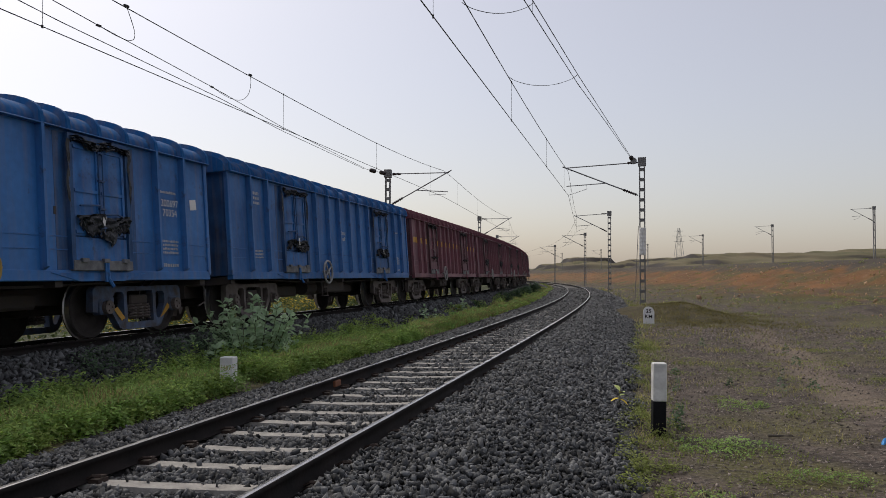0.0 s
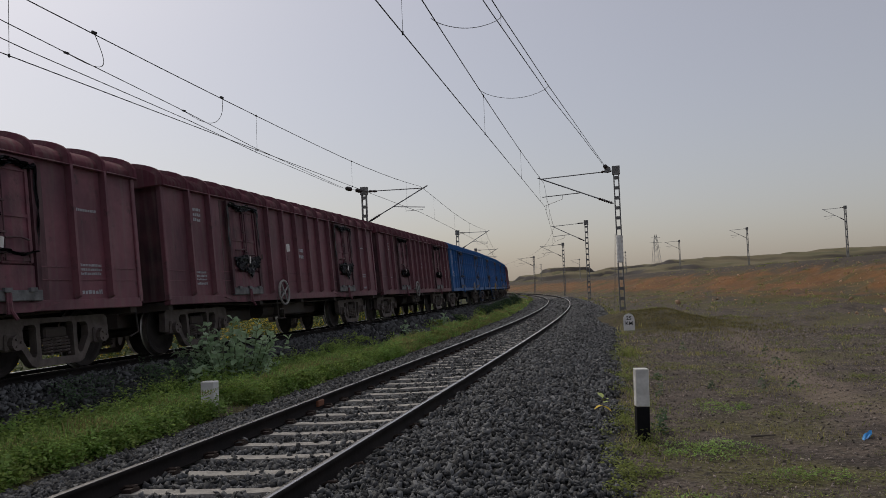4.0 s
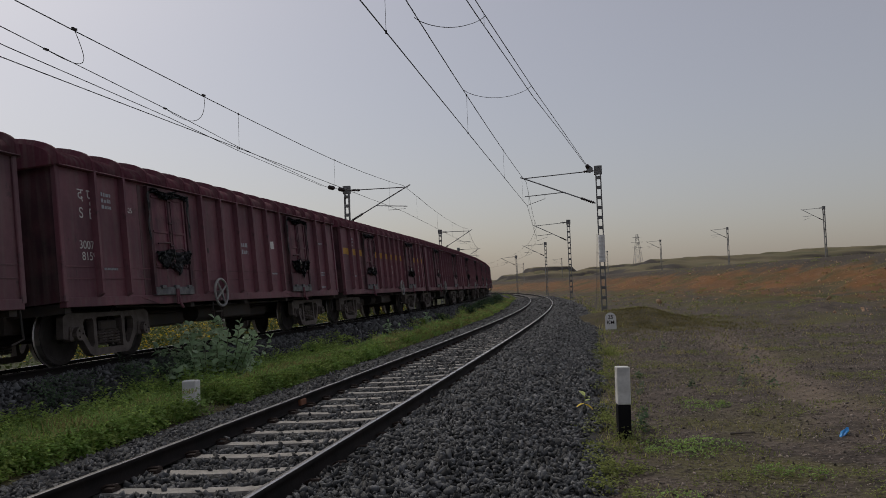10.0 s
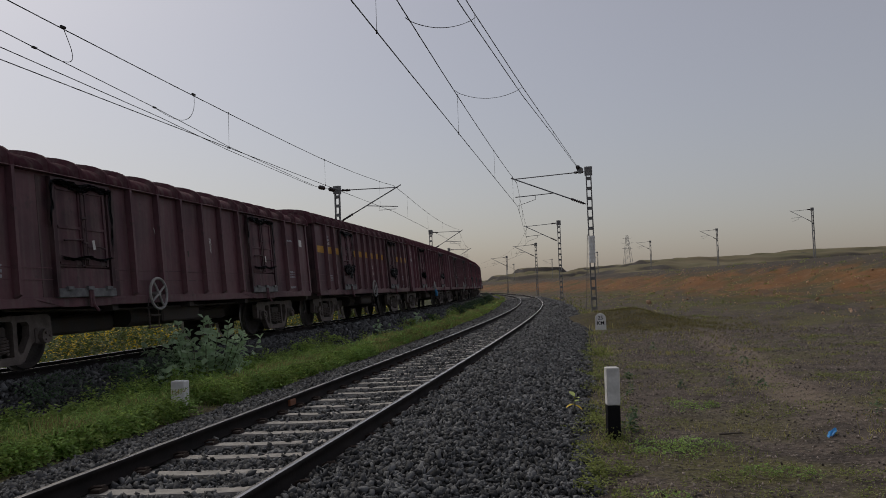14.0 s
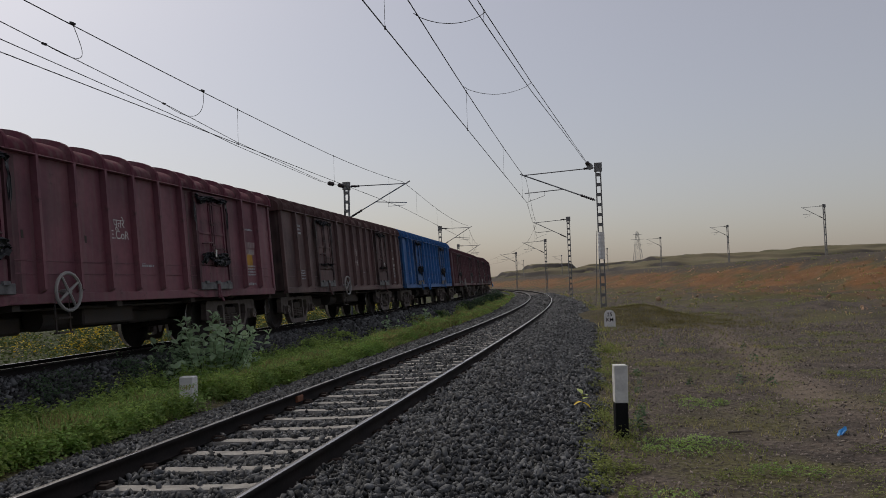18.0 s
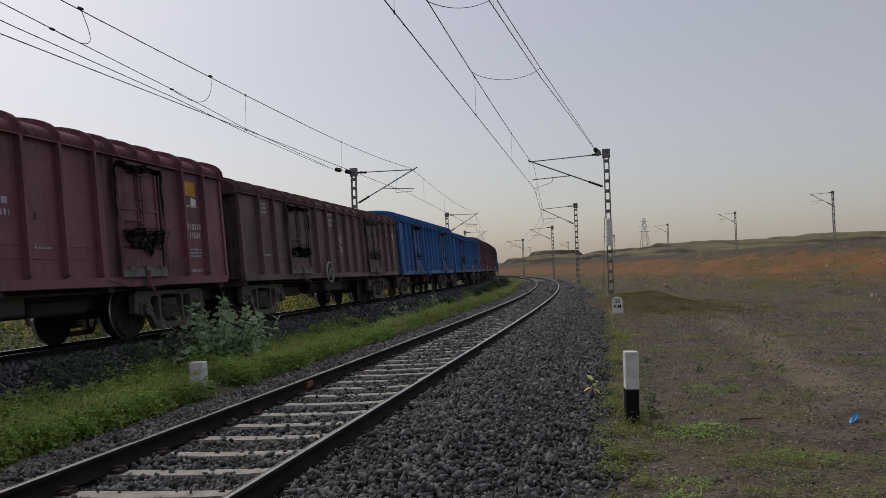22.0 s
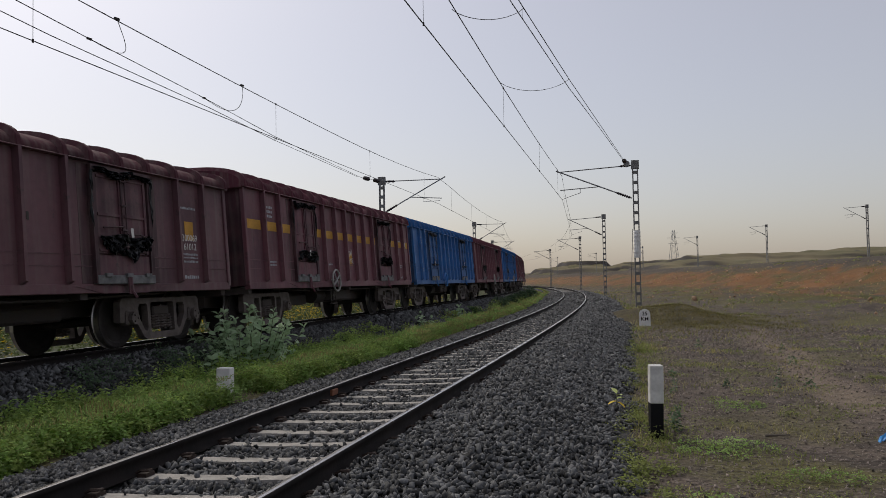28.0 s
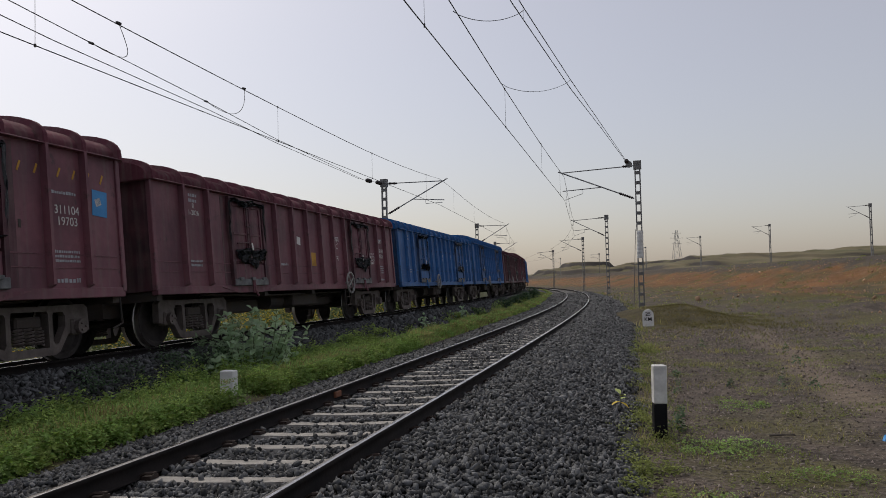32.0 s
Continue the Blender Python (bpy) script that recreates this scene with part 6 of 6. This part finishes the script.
WHEEL_Y = {0: 0.95, 1: 0.95, 24: 0.6, 18: 0.95, 12: -0.35, 11: -0.45, 4: -0.2, 10: 0.85, 6: 0.9, 17: -1.68, 23: 0.95, 8: 1.1, 5: 0.9, 22: -1.7, 30: 2.35}
EDGES = sorted((*POSTS, *(d + e for d in DOORS for e in (-0.74, 0.74)), -HALF_L, HALF_L))


TAG = mesh_of("paper_tag", slab(-0.002, 0.002, -0.035, 0.035, -0.16, 0.0), M_PAPER)
END_MARKS = {0: "AR", 28: "EM"}


def dress(n, w):
    r = np.random.default_rng(300 + n)
    bare = set(w.children)
    for body, y, z, size in TEXTS.get(n, ()):
        lettering(w, body, y, z, size)
    near = n >= -1
    if near:
        bars(w, 5.455, 2.52, 0.52, 0.05, 1, r)
        bars(w, 5.455, 1.62, 0.55, 0.045, int(r.integers(2, 5)), r)
        bars(w, 5.455, 1.17, 0.5, 0.07, 1, r)
        bars(w, -5.45, 2.85, 0.3, 0.07, int(r.integers(2, 4)), r)
        bars(w, -5.45, 1.55, 0.42, 0.05, int(r.integers(1, 5)), r)
        if r.random() < 0.6:
            bars(w, float(r.choice([-1.68, 1.76, 0.9])), 1.55, 0.4, 0.07, 1, r)
        if n not in TEXTS or all(abs(t[1]) > 2 for t in TEXTS[n]):
            bars(w, 0.05, 2.2, 0.38, 0.11, 2, r)
    if near and r.random() < 0.75:
        patch(w, "paper_label", float(r.choice([-0.8, 6.3, 1.76])), float(r.uniform(2.2, 2.6)), 0.22, 0.2, M_PAPER, float(r.uniform(-8, 8)), "white paper label")
    if n in (17, 21, 27, 14, 10, 11, 30, 26, 25):
        patch(w, "yellow_panel", 5.45 if n in (17, 27, 14, 21) else 0.05, 2.9 if n == 21 else 2.1 if n == 27 else 1.75, 0.42 if n == 21 else 0.3, 0.3 if n == 21 else 0.36, M_YELLOW, 0, "yellow painted panel")
    if n == 21:
        patch(w, "paper_label", 5.55, 2.62, 0.2, 0.18, M_PAPER, -12, "white paper label")
    if n == 18:
        patch(w, "yellow_panel", 0.9, 1.55, 0.55, 0.3, M_YELLOW, 0, "yellow painted panel")
    if n in END_MARKS:
        # this mark's yellow is darkened to stand in for shade on the end
        part("end_panel_mark", slab(-0.13, 0.13, -0.004, 0.0, -0.11, 0.11), M_SHADED_YELLOW, w, "yellow end panel, darkened for the shade between wagons", m=pose(1.32, -HALF_L - 0.013, 1.45))
        t = lettering(w, END_MARKS[n], 0, 0, 0.15, M_BLACK)
        t.matrix_basis = pose(1.32, -HALF_L - 0.02, 1.4, 90, 0, 0)
    if n in (1, 6):
        ring = tube(bmesh.new(), (HALF_W + 0.002, 0, 0), (HALF_W + 0.006, 0, 0), 0.13, n=20)
        part("round_badge", ring, M_YELLOW, w, "worn yellow round badge", m=pose(0, 6.28, 1.95))
        part("badge_middle", tube(bmesh.new(), (HALF_W + 0.006, 0, 0), (HALF_W + 0.009, 0, 0), 0.075, n=16), M_GRIME, w, m=pose(0, 6.28, 1.95))
    if n == 31:
        patch(w, "blue_sticker", 6.28, 2.45, 0.36, 0.42, M_BLUE_STICKER, -4, "torn blue and white sticker")
        patch(w, "sticker_print", 6.24, 2.47, 0.14, 0.12, M_PAPER, 20)
        for k in range(8):
            patch(w, "yellow_slash", 3.9 + k * 0.33 + (0.15 if k > 3 else 0), 2.85, 0.035, 0.16, M_YELLOW, -25)
    if n in STRIPED:
        for a, b in zip(EDGES[:-1], EDGES[1:]):
            if b - a > 1.3 or b - a < 0.4:
                continue
            patch(w, "yellow_stripe", (a + b) / 2, 2.42, b - a - 0.2, 0.22, M_YELLOW)
    if n in WHEEL_Y:
        for ob in w.children:
            if ob.name.split(".")[0] in ("hand_wheel", "foot_step"):
                ob.matrix_basis = pose(0, WHEEL_Y[n], 0)
    if near:
        for y in DOORS:
            if r.random() < 0.75:
                part("paper_tag", TAG, None, w, "white paper tag tied to the door lock", m=Matrix.Translation((HALF_W + 0.13, y + float(r.uniform(-0.1, 0.15)), float(r.uniform(1.85, 2.05)))) @ pose(0, 0, 0, float(r.uniform(-20, 20)), 0, 0))
    for ob in set(w.children) - bare:
        ob.matrix_basis = pose(0, ob.matrix_basis.translation.y * (half_of(n) / HALF_L - 1), 0) @ ob.matrix_basis
    for _ in range(2):
        patch(w, "side_hook", float(r.choice(EDGES[3:-3])) + 0.3, float(r.uniform(1.9, 2.1)), 0.05, 0.12, M_GRIME)


BLUE_FRAME = MESHES["side_frame"].copy()
BLUE_FRAME.materials[0] = material("blue_grey_bogie_paint", (0.07, 0.11, 0.2), 0.7, vary=0.5, scale=5, bump=0.2, second=(0.06, 0.05, 0.047))
for n, w in TRAIN.items():
    dress(n, w)
for i, bogie in enumerate(ob for ob in TRAIN[0].children if ob.name.split(".")[0] == "bogie"):
    for ay, by in ((-0.72, -0.52), (0.86, 0.62)):
        part("yellow_mark", prism(bmesh.new(), [(ay - 0.05, 0.46 if ay < 0 else 0.52), (ay + 0.05, 0.50 if ay < 0 else 0.46), (by + 0.05, 0.30), (by - 0.05, 0.26)], 1.2, 1.206, "x"), M_YELLOW, bogie, "worn yellow paint mark")
    for ob in bogie.children:
        if ob.name.split(".")[0] == "side_frame":
            ob.data = BLUE_FRAME
cloth = bmesh.new()
bent(cloth, [(HALF_W + 0.2, -0.62, 0.95), (HALF_W + 0.24, -0.6, 0.78), (HALF_W + 0.2, -0.5, 0.62)], 0.075, 7)
part("blue_rag", cloth, M_BLUE_STICKER, TRAIN[11], "blue cloth tied to the hand wheel")


# ---- what moves ----
def run(t):
    """How far the front of wagon 0 has come along the line, after t seconds."""
    drift = np.interp(t, (0, 1, 2, 5, 6, 7, 9, 10, 13, 14.5, 17, 18, 19, 20, 21, 22, 23, 24, 25, 28, 29, 30, 31, 32), (0.2, 0.17, 0.1, 0.0, -0.1, -0.38, -0.42, -0.32, -0.58, -0.57, -0.36, -0.55, -0.42, -0.4, -0.26, -0.2, 0.0, 0.15, 0.28, 0.7, 0.95, 1.12, 1.4, 1.6))
    return 15.0 + 14.15 * t + float(drift)


def motions():
    for n, w in TRAIN.items():
        rows = []
        for k in range(65):
            t = k * 0.5
            mid = run(t) - before(n) - half_of(n)
            x0, y0, _ = on_line(mid - 5.05, -GAP)
            x1, y1, _ = on_line(mid + 5.05, -GAP)
            turn = math.degrees(math.atan2(float(x0 - x1), float(y1 - y0)))
            rows.append((t, Matrix.Translation((float(x0 + x1) / 2, float(y0 + y1) / 2, RISE)) @ pose(0, 0, 0, 0, LEAN, turn)))
        walk(w, rows)
        # the wheels roll while the wagon goes by in front of the camera
        roll = [(t, -math.degrees((run(t) - before(n)) / 0.5)) for t in np.arange(0, 32.001, 1 / FPS) if 2 < run(t) - before(n) - HALF_L < 34]
        if not roll:
            continue
        for ob in w.children_recursive:
            if ob.name.split(".")[0] == "wheelset":
                y = ob.matrix_basis.translation.y
                keys = [(t, pose(0, y, 0.5, a)) for t, a in roll]
                if roll[0][0] > 0.02:
                    keys.insert(0, (0.0, keys[0][1]))
                if roll[-1][0] < 31.98:
                    keys.append((32.0, keys[-1][1]))
                walk(ob, keys)


motions()
